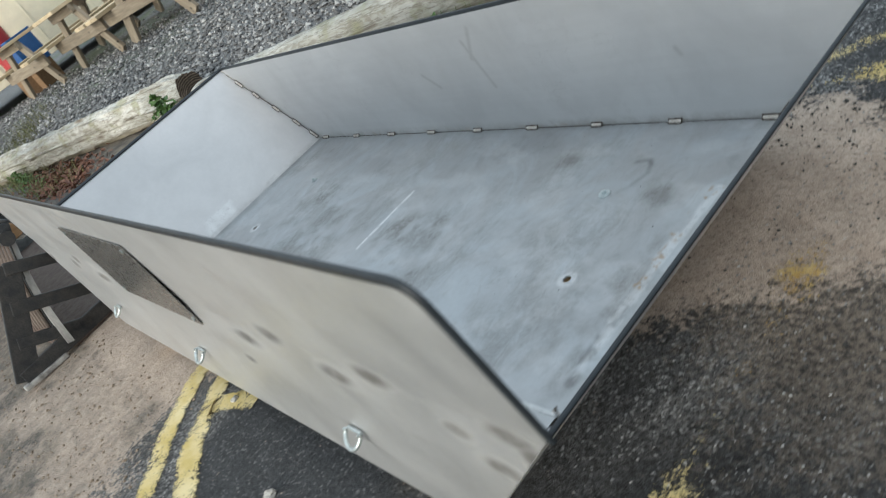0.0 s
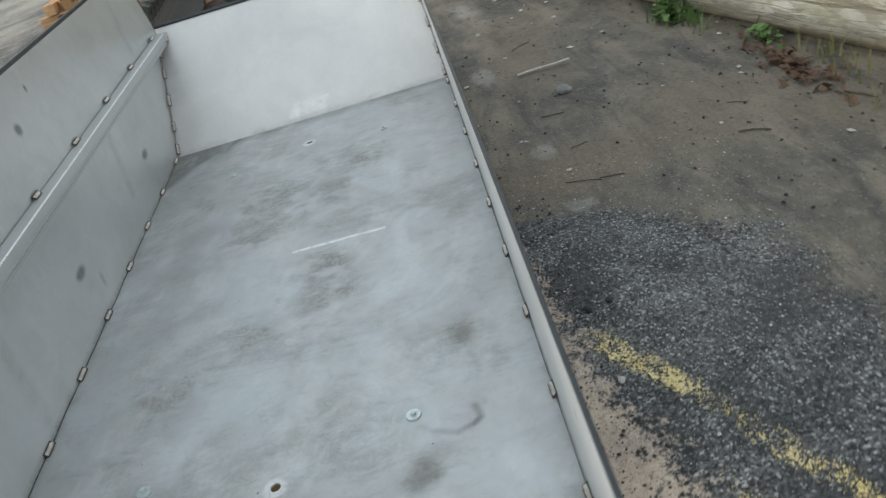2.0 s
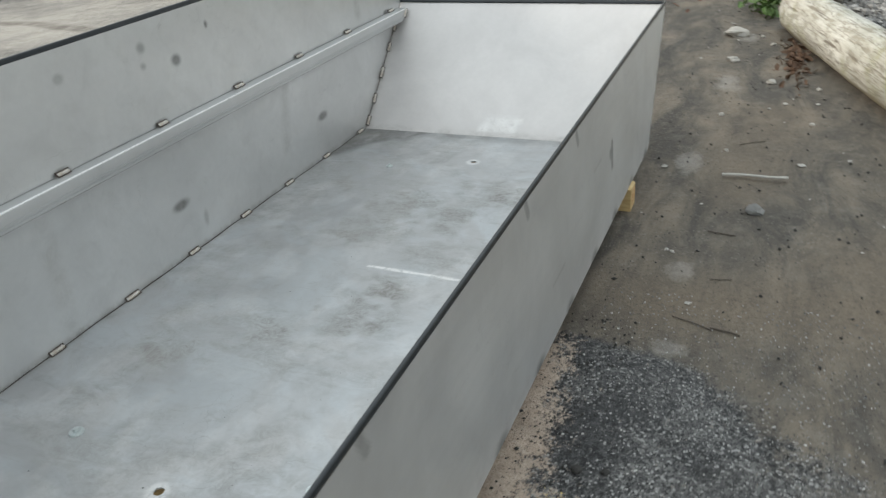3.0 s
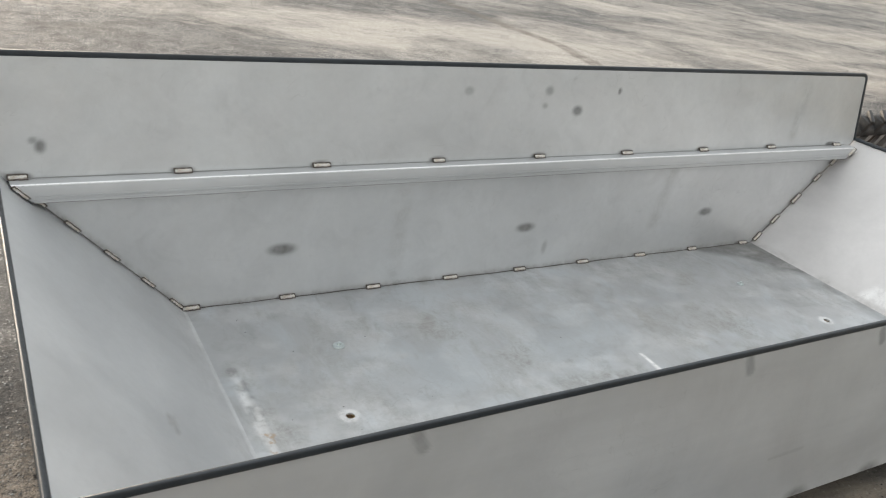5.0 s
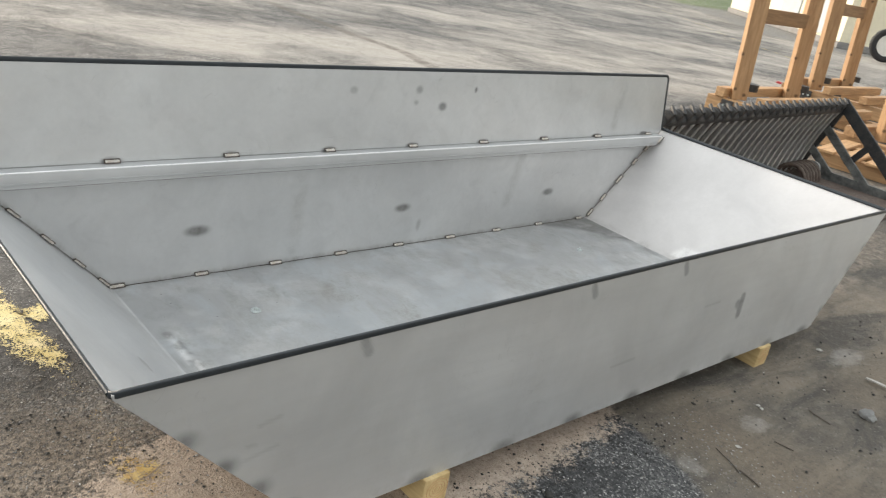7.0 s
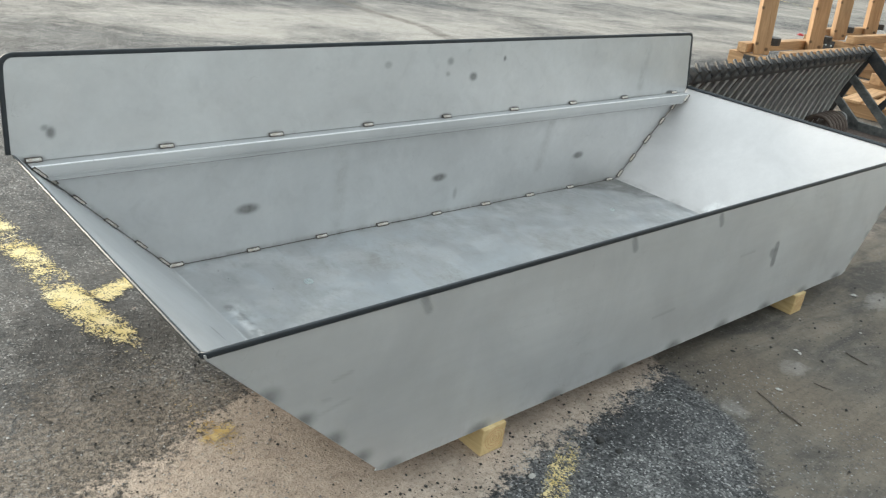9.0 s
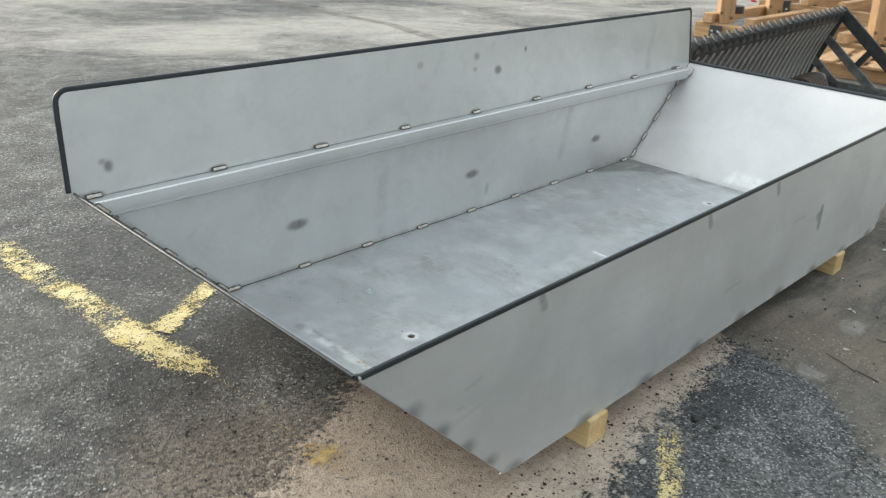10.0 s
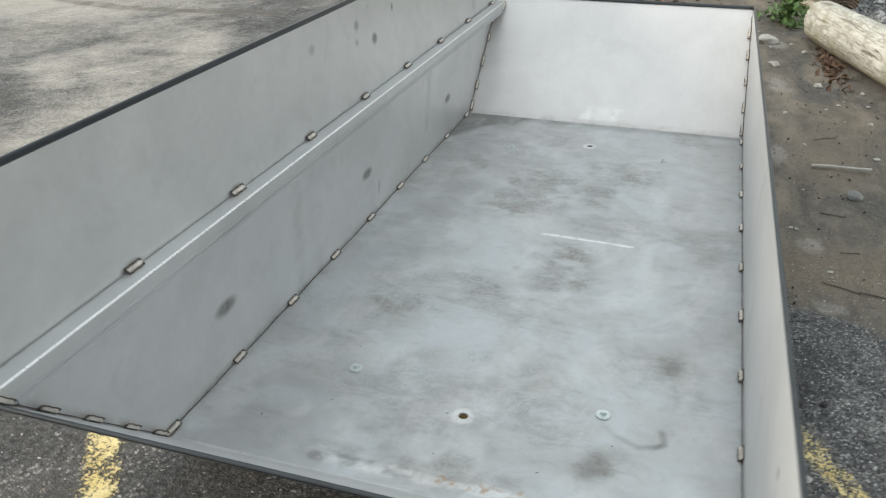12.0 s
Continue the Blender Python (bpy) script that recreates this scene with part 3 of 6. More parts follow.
def ground_marks(x, y):
    wob = (fuzz(x, y, 0.5, 11) - 0.5)
    w2 = (fuzz(x, y, 2.0, 12) - 0.5)
    # soil starts beyond a bent edge on the log's side of the tub
    yb = np.interp(x, [-3, 0.0, 0.30, 0.50, 0.68, 0.82, 1.0, 9], [-2.0, -1.66, -1.58, -1.50, -1.34, -0.98, -0.8, -0.6])
    soil = step(-0.16, 0.16, yb - y + 0.40 * wob + 0.22 * (fuzz(x, y, 0.16, 13) - 0.5))
    # washed-in sand below and beyond the tub
    front = np.interp(x, [-1, -0.6, -0.3, 0.1, 0.5, 0.8], [-1.0, -1.16, -1.22, -1.14, -1.06, -1.0])
    left = np.interp(y, [-1.25, -1.0, -0.75, -0.62, -0.5, -0.3, 0.0, 0.2, 0.5, 1.2, 3.0], [-0.52, -0.66, -0.68, -0.46, -0.22, 0.1, 1.12, 1.12, 1.0, 0.9, 1.4])
    w3 = fuzz(x, y, 0.14, 14) - 0.5
    sand = step(-0.10, 0.10, y - front + 0.14 * wob + 0.14 * w3) * step(-0.20, 0.20, x - left + 0.22 * wob + 0.22 * w3)
    sand = sand * (1 - step(0.75, 1.25, y + 0.5 * w2 - 0.12 * x)) * (1 - step(3.4, 4.6, x + w2))
    soil = np.maximum(soil, (0.42 + 0.22 * step(0.45, 0.7, fuzz(x, y, 0.22, 17))) * step(0.0, 0.15, y - 0.02) * sand)
    soil = np.maximum(soil, 0.6 * step(2.2, 2.6, x) * step(1.6, 0.9, y) * step(-2, -1, y))
    grav = step(-0.05, 0.2, log_line(x) - y - 0.1 + 0.2 * wob)
    fresh = step(-0.05, 0.05, np.minimum(np.minimum(x - 0.0, 0.90 - 0.55 * np.maximum(y, 0) - x), np.minimum(y + 0.35, 0.55 - y)) + 0.10 * wob) * 0.9
    far = fuzz(x * 0.45 + y * 0.25, y, 1.6, 21, 4)
    streak = fuzz(x * 0.25, y, 0.8, 22, 4)
    wash = 0.25 + step(0.40, 0.66, far) * 0.35 + step(0.45, 0.62, streak) * 0.2
    pale = wash * step(0.0, 1.2, y - np.interp(x, [-6, 0.4, 1.4, 3, 20], [4.6, 3.6, 2.7, 2.0, 1.0]) + 1.0 * w2)
    xs, ys = x + 0.9 * (fuzz(x, y, 0.5, 25) - 0.5), y + 0.7 * (fuzz(x, y, 0.45, 26) - 0.5)
    strip = np.maximum(stroke(xs, ys, 0.6, 1.55, 2.2, 1.85, 0.36, 0.1), stroke(xs, ys, 2.2, 1.85, 2.95, 2.15, 0.28, 0.1))
    strip = np.maximum(strip, stroke(xs, ys, 2.25, 2.3, 3.15, 2.5, 0.24, 0.1))
    strip = np.maximum(strip, 0.7 * stroke(xs, ys, 3.4, 2.6, 5.0, 3.0, 0.4, 0.1))
    strip = strip * (0.55 + 0.8 * (fuzz(x, y, 0.3, 24) - 0.2))
    pale = np.maximum(pale, 0.85 * strip)
    pale = np.maximum(pale, 0.55 * step(0.56, 0.7, fuzz(x, y, 0.22, 23)) * soil * (y > log_line(x)))
    xc = x + 0.08 * (fuzz(x, y, 0.25, 28) - 0.5)
    crack = 0.8 * stroke(x, y, 9.0, 5.0, 12.0, 5.6, 0.08)
    for ax, ay, bx, by in ((3.72, 1.9, 3.58, 2.9), (3.58, 2.9, 3.75, 3.75), (3.75, 3.75, 3.68, 4.4), (3.68, 4.4, 3.66, 6.0)):
        crack = np.maximum(crack, stroke(xc, y, ax, ay, bx, by, 0.065))
    grass = step(0.5, 0.62, fuzz(x, y, 0.8, 31)) * step(0.0, 0.8, log_line(x) - y - 0.5) * step(5.0, 8.0, x) * 0.6
    grass = np.maximum(grass, step(23.6, 24.6, x) * step(14.0, 14.7, y))
    grav = np.maximum(grav, stroke(x, y, 24.6, 13.0, 20.0, 7.4, 1.4))
    silt = 1 - step(0.2, 0.95, np.hypot((x + 0.72) / 1.0, (y + 0.75) / 0.9) + 0.5 * wob)
    smooth_ = 1 - step(0.3, 1.0, np.hypot((x + 0.40) / 0.75, (y - 0.35) / 0.85) + 0.5 * wob)
    # darker ellipse of asphalt by the tub's near end
    damp = 0.75 * (1 - step(0.2, 1.0, np.hypot((x + 0.60) / 0.30, (y + 0.24) / 0.36) + 0.6 * wob))
    chalk = 0 * x
    for cx, cy, rx, ry in ((-0.834, -0.396, 0.035, 0.03), (2.92, -1.24, 0.20, 0.10), (1.91, -1.19, 0.16, 0.07), (1.12, -1.26, 0.09, 0.06), (0.76, -1.27, 0.06, 0.07), (3.78, -1.28, 0.2, 0.1)):
        chalk = np.maximum(chalk, 0.72 * (1 - step(0.3, 1.2, np.hypot((x - cx) / rx, (y - cy) / ry) + 0.8 * w3)))
    tan = np.maximum(stroke(x, y, 0.94, -1.2, 1.02, -1.75, 0.14, 0.1), 0.9 * stroke(x, y, 1.25, -1.75, 0.75, -2.15, 0.15, 0.1))
    tan = np.maximum(tan, 0.8 * stroke(x, y, 1.7, -1.35, 2.5, -1.45, 0.12, 0.1)) * (0.5 + 0.8 * fuzz(x, y, 0.2, 27))
    return dict(smooth=smooth_, chalk=chalk, tan=tan, damp=damp, silt=silt, soil=soil, sand=sand, grav=grav, fresh=fresh, pale=pale, crack=crack, grass=grass)


def build_ground():
    gx, gy = axis(-900, 900, -1.6, 5.0, 0.03), axis(-900, 900, -2.6, 2.6, 0.03)
    X, Y = np.meshgrid(gx, gy, indexing="ij")
    Z = ground_height(X, Y)
    nx, ny = len(gx), len(gy)
    me = bpy.data.meshes.new("ground")
    i, j = np.meshgrid(np.arange(nx - 1), np.arange(ny - 1), indexing="ij")
    a = (i * ny + j).ravel()
    quads = np.stack([a, a + ny, a + ny + 1, a + 1], 1)
    me.vertices.add(nx * ny)
    me.vertices.foreach_set("co", np.stack([X, Y, Z], -1).astype(np.float32).ravel())
    me.loops.add(quads.size)
    me.loops.foreach_set("vertex_index", quads.astype(np.int32).ravel())
    me.polygons.add(len(quads))
    me.polygons.foreach_set("loop_start", np.arange(0, quads.size, 4, dtype=np.int32))
    me.update(calc_edges=True)
    me.validate()
    for key, values in ground_marks(X, Y).items():
        attribute(me, key, np.clip(values, 0, 1))
    ob = finish("ground", me, GROUND, smooth=0)
    tagged(ob, "worn grey asphalt yard with washed-in sand and dark soil", "ground", kind="structure")


build_ground()


def line_paint(points, width, worn, label, dirt=0.0, seed=0, fade=(0.2, 0.2)):
    """A painted line along points, its edges frayed; worn: how much has flaked away, a number per point."""
    n = 60
    t = np.linspace(0, len(points) - 1, n * (len(points) - 1) + 1)
    k = np.arange(len(points))
    px, py = np.interp(t, k, [p[0] for p in points]), np.interp(t, k, [p[1] for p in points])
    w = np.interp(t, k, worn if isinstance(worn, (list, tuple)) else [worn] * len(points))
    dx, dy = np.gradient(px), np.gradient(py)
    s = np.hypot(dx, dy)
    nx, ny = -dy / s, dx / s
    across = np.linspace(-1, 1, 11)
    X = px[:, None] + nx[:, None] * across * width / 2
    Y = py[:, None] + ny[:, None] * across * width / 2
    Z = ground_height(X, Y) + 0.004
    W = w[:, None] + 0.055 + 0.15 * np.abs(across) ** 3 + 0.22 * (fuzz(X, Y, 0.09, seed + 40) - 0.5) + 0 * X
    W[0], W[-1] = W[0] + fade[0], W[-1] + fade[1]
    D = np.full(X.shape, dirt)
    r, c = X.shape
    me = bpy.data.meshes.new("road_marking")
    me.from_pydata(np.stack([X, Y, Z], -1).reshape(-1, 3).tolist(), [],
                   [(i * c + j, (i + 1) * c + j, (i + 1) * c + j + 1, i * c + j + 1) for i in range(r - 1) for j in range(c - 1)])
    attribute(me, "worn", W)
    attribute(me, "dirt", D)
    return tagged(finish("road_marking", me, PAINT, smooth=0), label, "road marking", "yellow yard lines", "structure")


line_paint([(-0.60, 1.45), (-0.585, 1.0), (-0.57, 0.68), (-0.545, 0.30), (-0.525, 0.06), (-0.500, -0.10), (-0.480, -0.22), (-0.478, -0.36)], 0.135, [0.54, 0.48, 0.46, 0.44, 0.42, 0.43, 0.50, 0.58],
           "worn yellow bay line on asphalt beside the steel tub", seed=1)
line_paint([(-0.478, -0.30), (-0.478, -0.49), (-0.462, -0.62), (-0.45, -0.68), (-0.43, -0.76)], 0.125, [0.62, 0.57, 0.54, 0.46, 0.55], "almost worn away yellow line on asphalt and sand", 0.8, 2)
line_paint([(-0.459, 0.036), (-0.40, 0.075), (-0.287, 0.141), (-0.18, 0.205)], 0.095, [0.40, 0.44, 0.44, 0.44], "short yellow branch line running under the steel tub", seed=3, fade=(0, 0.2))
line_paint([(0.33, -1.12), (0.21, -1.16), (0.10, -1.22), (-0.05, -1.31), (-0.22, -1.38), (-0.36, -1.44), (-0.6, -1.56)], 0.085, [0.6, 0.52, 0.46, 0.52, 0.46, 0.50, 0.56],
           "flaked yellow line on dark asphalt beside the sand", 0.2, 4)
line_paint([(-0.20, -1.24), (-0.30, -1.29), (-0.40, -1.28), (-0.50, -1.30)], 0.09, [0.56, 0.46, 0.42, 0.5], "flaked yellow paint patch on dark asphalt", 0.2, 5)
line_paint([(1.23, -0.25), (1.163, 0.020), (1.03, 0.195), (0.87, 0.335), (0.62, 0.55), (0.3, 0.85)], 0.082, [0.36, 0.36, 0.37, 0.38, 0.40, 0.44], "bright yellow outer line of a double pair", seed=6)
line_paint([(1.06, -0.20), (1.00, 0.008), (0.85, 0.19), (0.69, 0.285), (0.48, 0.42), (0.2, 0.66)], 0.088, [0.36, 0.36, 0.37, 0.38, 0.40, 0.44], "bright yellow inner line of a double pair", seed=7)
line_paint([(0.76, -0.006), (0.84, 0.015), (0.905, 0.05), (0.935, 0.075)], 0.07, [0.42, 0.38, 0.36, 0.36], "curved yellow paint end at the edge of new asphalt", seed=8)
line_paint([(13.2, 4.4), (13.93, 5.17), (14.84, 6.77), (16.74, 8.9), (18.52, 11.37), (22.0, 16.0)], 0.16, 0.50, "distant yellow line across the yard", seed=9)

# ---------------------------------------------------------------- steel tub
ZF = 0.078                     # inner floor
X0, X1 = -0.266, 1.818         # bends of the floor
RX0, RX1 = -0.646, 2.208       # rims of the ends
TH = 0.004


def rim_z(x):
    return 0.466 + 0.0045 * (x + 0.66)


def front_y(x):
    return -1.036 - 0.0085 * (x + 0.66)


def rim_y(x):
    return -1.033 - 0.001 * (x + 0.66)


def lean(z):
    """y of the inner face of the back at height z: pulled in towards the rail, then tipped back above it."""
    return np.interp(z, [ZF, 0.445, 0.72], [0.0, -0.010, 0.010])


tub = thing("steel_tub", "open mill-finish steel tub with sloping ends on timber blocks", "metal tub")


def end_profile(near):
    """Points (x, z) and normals from the floor round the bend to the rim."""
    xb, xr = (X0, RX0) if near else (X1, RX1)
    zr = rim_z(xr) - 0.006
    s = -1 if near else 1
    ang = math.atan2(zr - ZF, abs(xr - xb))
    r = 0.016
    lead = r * math.tan(ang / 2)
    pts, nrm = [], []
    for k in range(9):
        a = ang * k / 8
        pts.append((xb - s * lead + s * r * math.sin(a), ZF + r * (1 - math.cos(a))))
        nrm.append((-s * math.sin(a), math.cos(a)))
    for k in range(1, 31):
        t = k / 30
        pts.append((pts[8][0] + (xr - pts[8][0]) * t, pts[8][1] + (zr - pts[8][1]) * t))
        nrm.append((-s * math.sin(ang), math.cos(ang)))
    return np.array(pts), np.array(nrm), lead


NEAR_P, NEAR_N, LEAD = end_profile(True)
FAR_P, FAR_N, LEAD2 = end_profile(False)


def end_place(P, Nn):
    def place(u, v):
        k = u * (len(P) - 1)
        x, z = np.interp(k, range(len(P)), P[:, 0]), np.interp(k, range(len(P)), P[:, 1])
        nx, nz = np.interp(k, range(len(P)), Nn[:, 0]), np.interp(k, range(len(P)), Nn[:, 1])
        t_ = np.clip((z - ZF) / 0.39, 0, 1)
        y0 = lean(z)
        y = y0 + v * (front_y(x) + t_ * (rim_y(x) - front_y(x)) - y0)
        bulge = 0.004 * np.sin(np.pi * v) * np.sin(np.pi * np.clip((z - ZF) / 0.39, 0, 1))
        return np.stack([x - nx * bulge, y, z - nz * bulge], -1), np.stack([nx, 0 * nx, nz], -1)
    return place


def floor_place(u, v):
    x = X0 + LEAD + u * (X1 - LEAD2 - X0 - LEAD)
    y = v * front_y(x)
    z = ZF + 0.0015 * (fuzz(x, y, 0.4, 51) - 0.5)
    return np.stack([x, y, z], -1), np.stack([0 * x, 0 * x, 0 * x + 1], -1)


def floor_stains(x, y, z, inner):
    cloud = fuzz(x, y, 0.22, 61, 4)
    grime = 0.55 * step(0.46, 0.66, cloud)
    for cx, cy, r in ((1.13, -0.63, 0.17), (1.24, -0.42, 0.16), (0.55, -0.62, 0.16), (1.0, -0.29, 0.15), (0.31, -0.25, 0.12), (1.28, -0.73, 0.13), (0.51, -0.21, 0.10), (0.48, -0.40, 0.13), (1.05, -0.45, 0.2)):
        grime = np.maximum(grime, 0.95 * (1 - step(0.2, 1.0, np.hypot(x - cx, (y - cy) * 1.1) / r)) * step(0.3, 0.6, fuzz(x, y, 0.07, 62)))
    for cx, cy, r in ((1.19, -0.43, 0.17), (1.0, -0.335, 0.10), (1.33, -0.72, 0.14), (0.336, -0.237, 0.13), (0.46, -0.43, 0.10), (0.69, -0.59, 0.13), (0.26, -0.905, 0.07), (1.31, -0.20, 0.10), (0.97, -0.37, 0.14), (-0.19, -0.54, 0.07), (-0.105, -0.78, 0.06)):
        rr = np.hypot(x - cx, (y - cy) * 1.05) / r + 0.5 * (fuzz(x, y, 0.09, 68) - 0.5)
        grime = np.maximum(grime, 1.0 * (1 - step(0.35, 1.0, rr)) * step(0.28, 0.5, fuzz(x, y, 0.05, 69)))
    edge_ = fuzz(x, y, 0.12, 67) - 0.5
    # darker triangle where the far end meets the back wall
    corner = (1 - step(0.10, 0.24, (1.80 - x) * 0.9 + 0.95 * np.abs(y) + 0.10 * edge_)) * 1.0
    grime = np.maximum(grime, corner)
    beads = 0 * x
    for k in range(9):
        bx = -0.247 + 0.2495 * k
        beads = np.maximum(beads, 1 - step(0.5, 1.3, np.hypot((x - bx) / 0.026, y / 0.012)))
        beads = np.maximum(beads, 1 - step(0.5, 1.3, np.hypot((x - bx - 0.005) / 0.026, (y - front_y(x)) / 0.012)))
    # darker bands along both long edges of the floor
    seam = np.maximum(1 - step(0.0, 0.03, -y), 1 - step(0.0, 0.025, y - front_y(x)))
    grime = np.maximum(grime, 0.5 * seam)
    soot = 0.42 * (1 - step(0.1, 1.1, np.hypot(x - 0.253, (y + 0.90) * 1.3) / 0.05))
    soot = np.maximum(soot, 0.35 * stroke(x, y, -0.13, -0.775, -0.085, -0.785, 0.018, 0.2))
    for a, k_ in (((0.012, -0.79, -0.010, -0.815), 0.25), ((-0.010, -0.815, -0.027, -0.856), 0.4), ((-0.027, -0.856, -0.018, -0.885), 0.45), ((-0.018, -0.885, -0.005, -0.902), 0.6), ((-0.005, -0.902, 0.028, -0.895), 0.55)):
        soot = np.maximum(soot, k_ * stroke(x, y, *a, 0.0062, 0.1) * (0.4 + 0.9 * fuzz(x, y, 0.02, 63)))
    soot = np.maximum(soot, 0.95 * beads)
    pale = 0.9 * stroke(x, y, 0.805, -0.512, 0.795, -0.758, 0.006)
    pale = np.maximum(pale, 0.25 * stroke(x, y, -0.232, -0.30, -0.215, -0.44, 0.006))
    pale = np.maximum(pale, 0.45 * stroke(x, y, -0.215, -0.44, -0.24, -0.80, 0.008))
    pale = np.maximum(pale, 0.16 * step(0.52, 0.72, fuzz(x + 0.4 * y, y * 1.6, 0.10, 64, 4)))
    for hx, hy in ((-0.039, -0.519), (1.561, -0.526)):
        pale = np.maximum(pale, 0.6 * (1 - step(0.6, 1.0, np.hypot(x - hx, y - hy) / 0.03)))
    soot = np.maximum(soot, 0.55 * stroke(x, y, -0.226, -0.29, -0.217, -0.47, 0.013) * step(0.35, 0.55, fuzz(x, y, 0.03, 66)))
    # the corner triangle again, then a darker band before the far bend
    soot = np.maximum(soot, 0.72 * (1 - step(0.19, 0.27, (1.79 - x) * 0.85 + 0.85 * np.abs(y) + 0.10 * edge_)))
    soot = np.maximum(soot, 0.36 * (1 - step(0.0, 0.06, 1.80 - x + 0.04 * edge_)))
    line_y = np.interp(y, [-0.80, -0.70, -0.60, -0.50, -0.31], [-0.230, -0.216, -0.213, -0.224, -0.224])
    rust = 1.0 * (np.abs(x - line_y) < 0.016) * (y < -0.49) * (y > -0.82) * step(0.50, 0.60, fuzz(x, y, 0.028, 65))
    grime = np.maximum(grime, 0.9 * (1 - step(0.012, 0.045, np.abs(x - line_y - 0.012))) * step(-0.72, -0.55, -np.abs(y + 0.47) - 0.42) * step(0.35, 0.6, fuzz(x, y, 0.06, 75)))
    pale = np.maximum(pale, 0.5 * (1 - step(0.004, 0.016, np.abs(x - line_y + 0.006))) * (y > -0.82) * (y < -0.30) * step(0.42, 0.6, fuzz(x, y, 0.05, 76)))
    return dict(grime=grime * inner, soot=soot * inner, pale=pale * inner, rust=rust * inner)


NU, NV = 400, 208
cells_u = (X1 - LEAD2 - X0 - LEAD) / NU


def cell(x, y):
    return round((x - X0 - LEAD) / cells_u), round(y / front_y(x) * NV)


HOLES = [(-0.039, -0.519), (1.561, -0.526)]
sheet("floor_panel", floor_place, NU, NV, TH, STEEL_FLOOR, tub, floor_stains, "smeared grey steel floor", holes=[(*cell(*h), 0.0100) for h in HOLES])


def near_stains(x, y, z, inner):
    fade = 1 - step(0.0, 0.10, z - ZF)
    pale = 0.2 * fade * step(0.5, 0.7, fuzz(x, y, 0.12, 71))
    # darker over the lowest 10 cm, more so beside the back wall
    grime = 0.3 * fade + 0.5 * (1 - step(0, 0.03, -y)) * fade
    soot = 0.5 * stroke(y, z, -0.62, 0.24, -0.66, 0.235, 0.006)
    return dict(pale=pale * inner, grime=grime * inner, soot=soot * inner, rust=0 * x)


def far_stains(x, y, z, inner):
    low = z - ZF
    pale = 1.0 * step(0.0, 0.014, 0.076 - np.abs(y + 0.527 + 0.25 * (low - 0.03))) * step(0, 0.012, 0.060 + 0.012 * (fuzz(y, low, 0.03, 78) - 0.5) - low) * step(0, 0.008, low - 0.010)
    pale = pale * (0.75 + 0.5 * step(0.4, 0.6, fuzz(y, low, 0.02, 79)))
    # darker just above the floor and beside the back wall
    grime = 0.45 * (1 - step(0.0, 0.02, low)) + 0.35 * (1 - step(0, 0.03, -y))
    grime = np.maximum(grime, 0.8 * stroke(y, low, -0.76, 0.008, -0.80, 0.006, 0.005))
    rust = 0.3 * (1 - step(0, 0.02, y - front_y(x))) * step(0.4, 0.6, fuzz(y, z, 0.05, 74))
    return dict(pale=pale * inner, grime=grime * inner, soot=0 * x, rust=rust * inner)


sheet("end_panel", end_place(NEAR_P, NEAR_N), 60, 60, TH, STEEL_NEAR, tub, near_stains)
sheet("end_panel", end_place(FAR_P, FAR_N), 60, 60, TH, STEEL_END_LIT, tub, far_stains, "sloping end with sky light in its colour and a pale sticker residue")


def side_ends(z):
    """x of both ends of a side panel at height z, below the rim."""
    zz = np.maximum(z, ZF - TH)
    lo = np.interp(zz, np.r_[ZF - TH, ZF + 0.004, NEAR_P[8:, 1]], np.r_[X0 + LEAD + 0.01, X0 + LEAD - 0.02, NEAR_P[8:, 0]]) - 0.004
    hi = np.interp(zz, np.r_[ZF - TH, ZF + 0.004, FAR_P[8:, 1]], np.r_[X1 - LEAD2 - 0.01, X1 - LEAD2 + 0.02, FAR_P[8:, 0]]) + 0.004
    return lo, hi


def front_place(u, v):
    z0 = ZF - TH - 0.001
    z = z0 + v * (rim_z(RX0) - z0)
    lo, hi = side_ends(z)
    x = lo + u * (hi - lo)
    z = z + v * (rim_z(x) - rim_z(RX0))
    y = front_y(x) + v * (rim_y(x) - front_y(x)) + 0.003 * np.sin(np.pi * v) * (fuzz(x, z, 0.7, 81) - 0.5)
    return np.stack([x, y - 0.0005, z], -1), np.stack([0 * x, 0 * x + 1, 0 * x], -1)


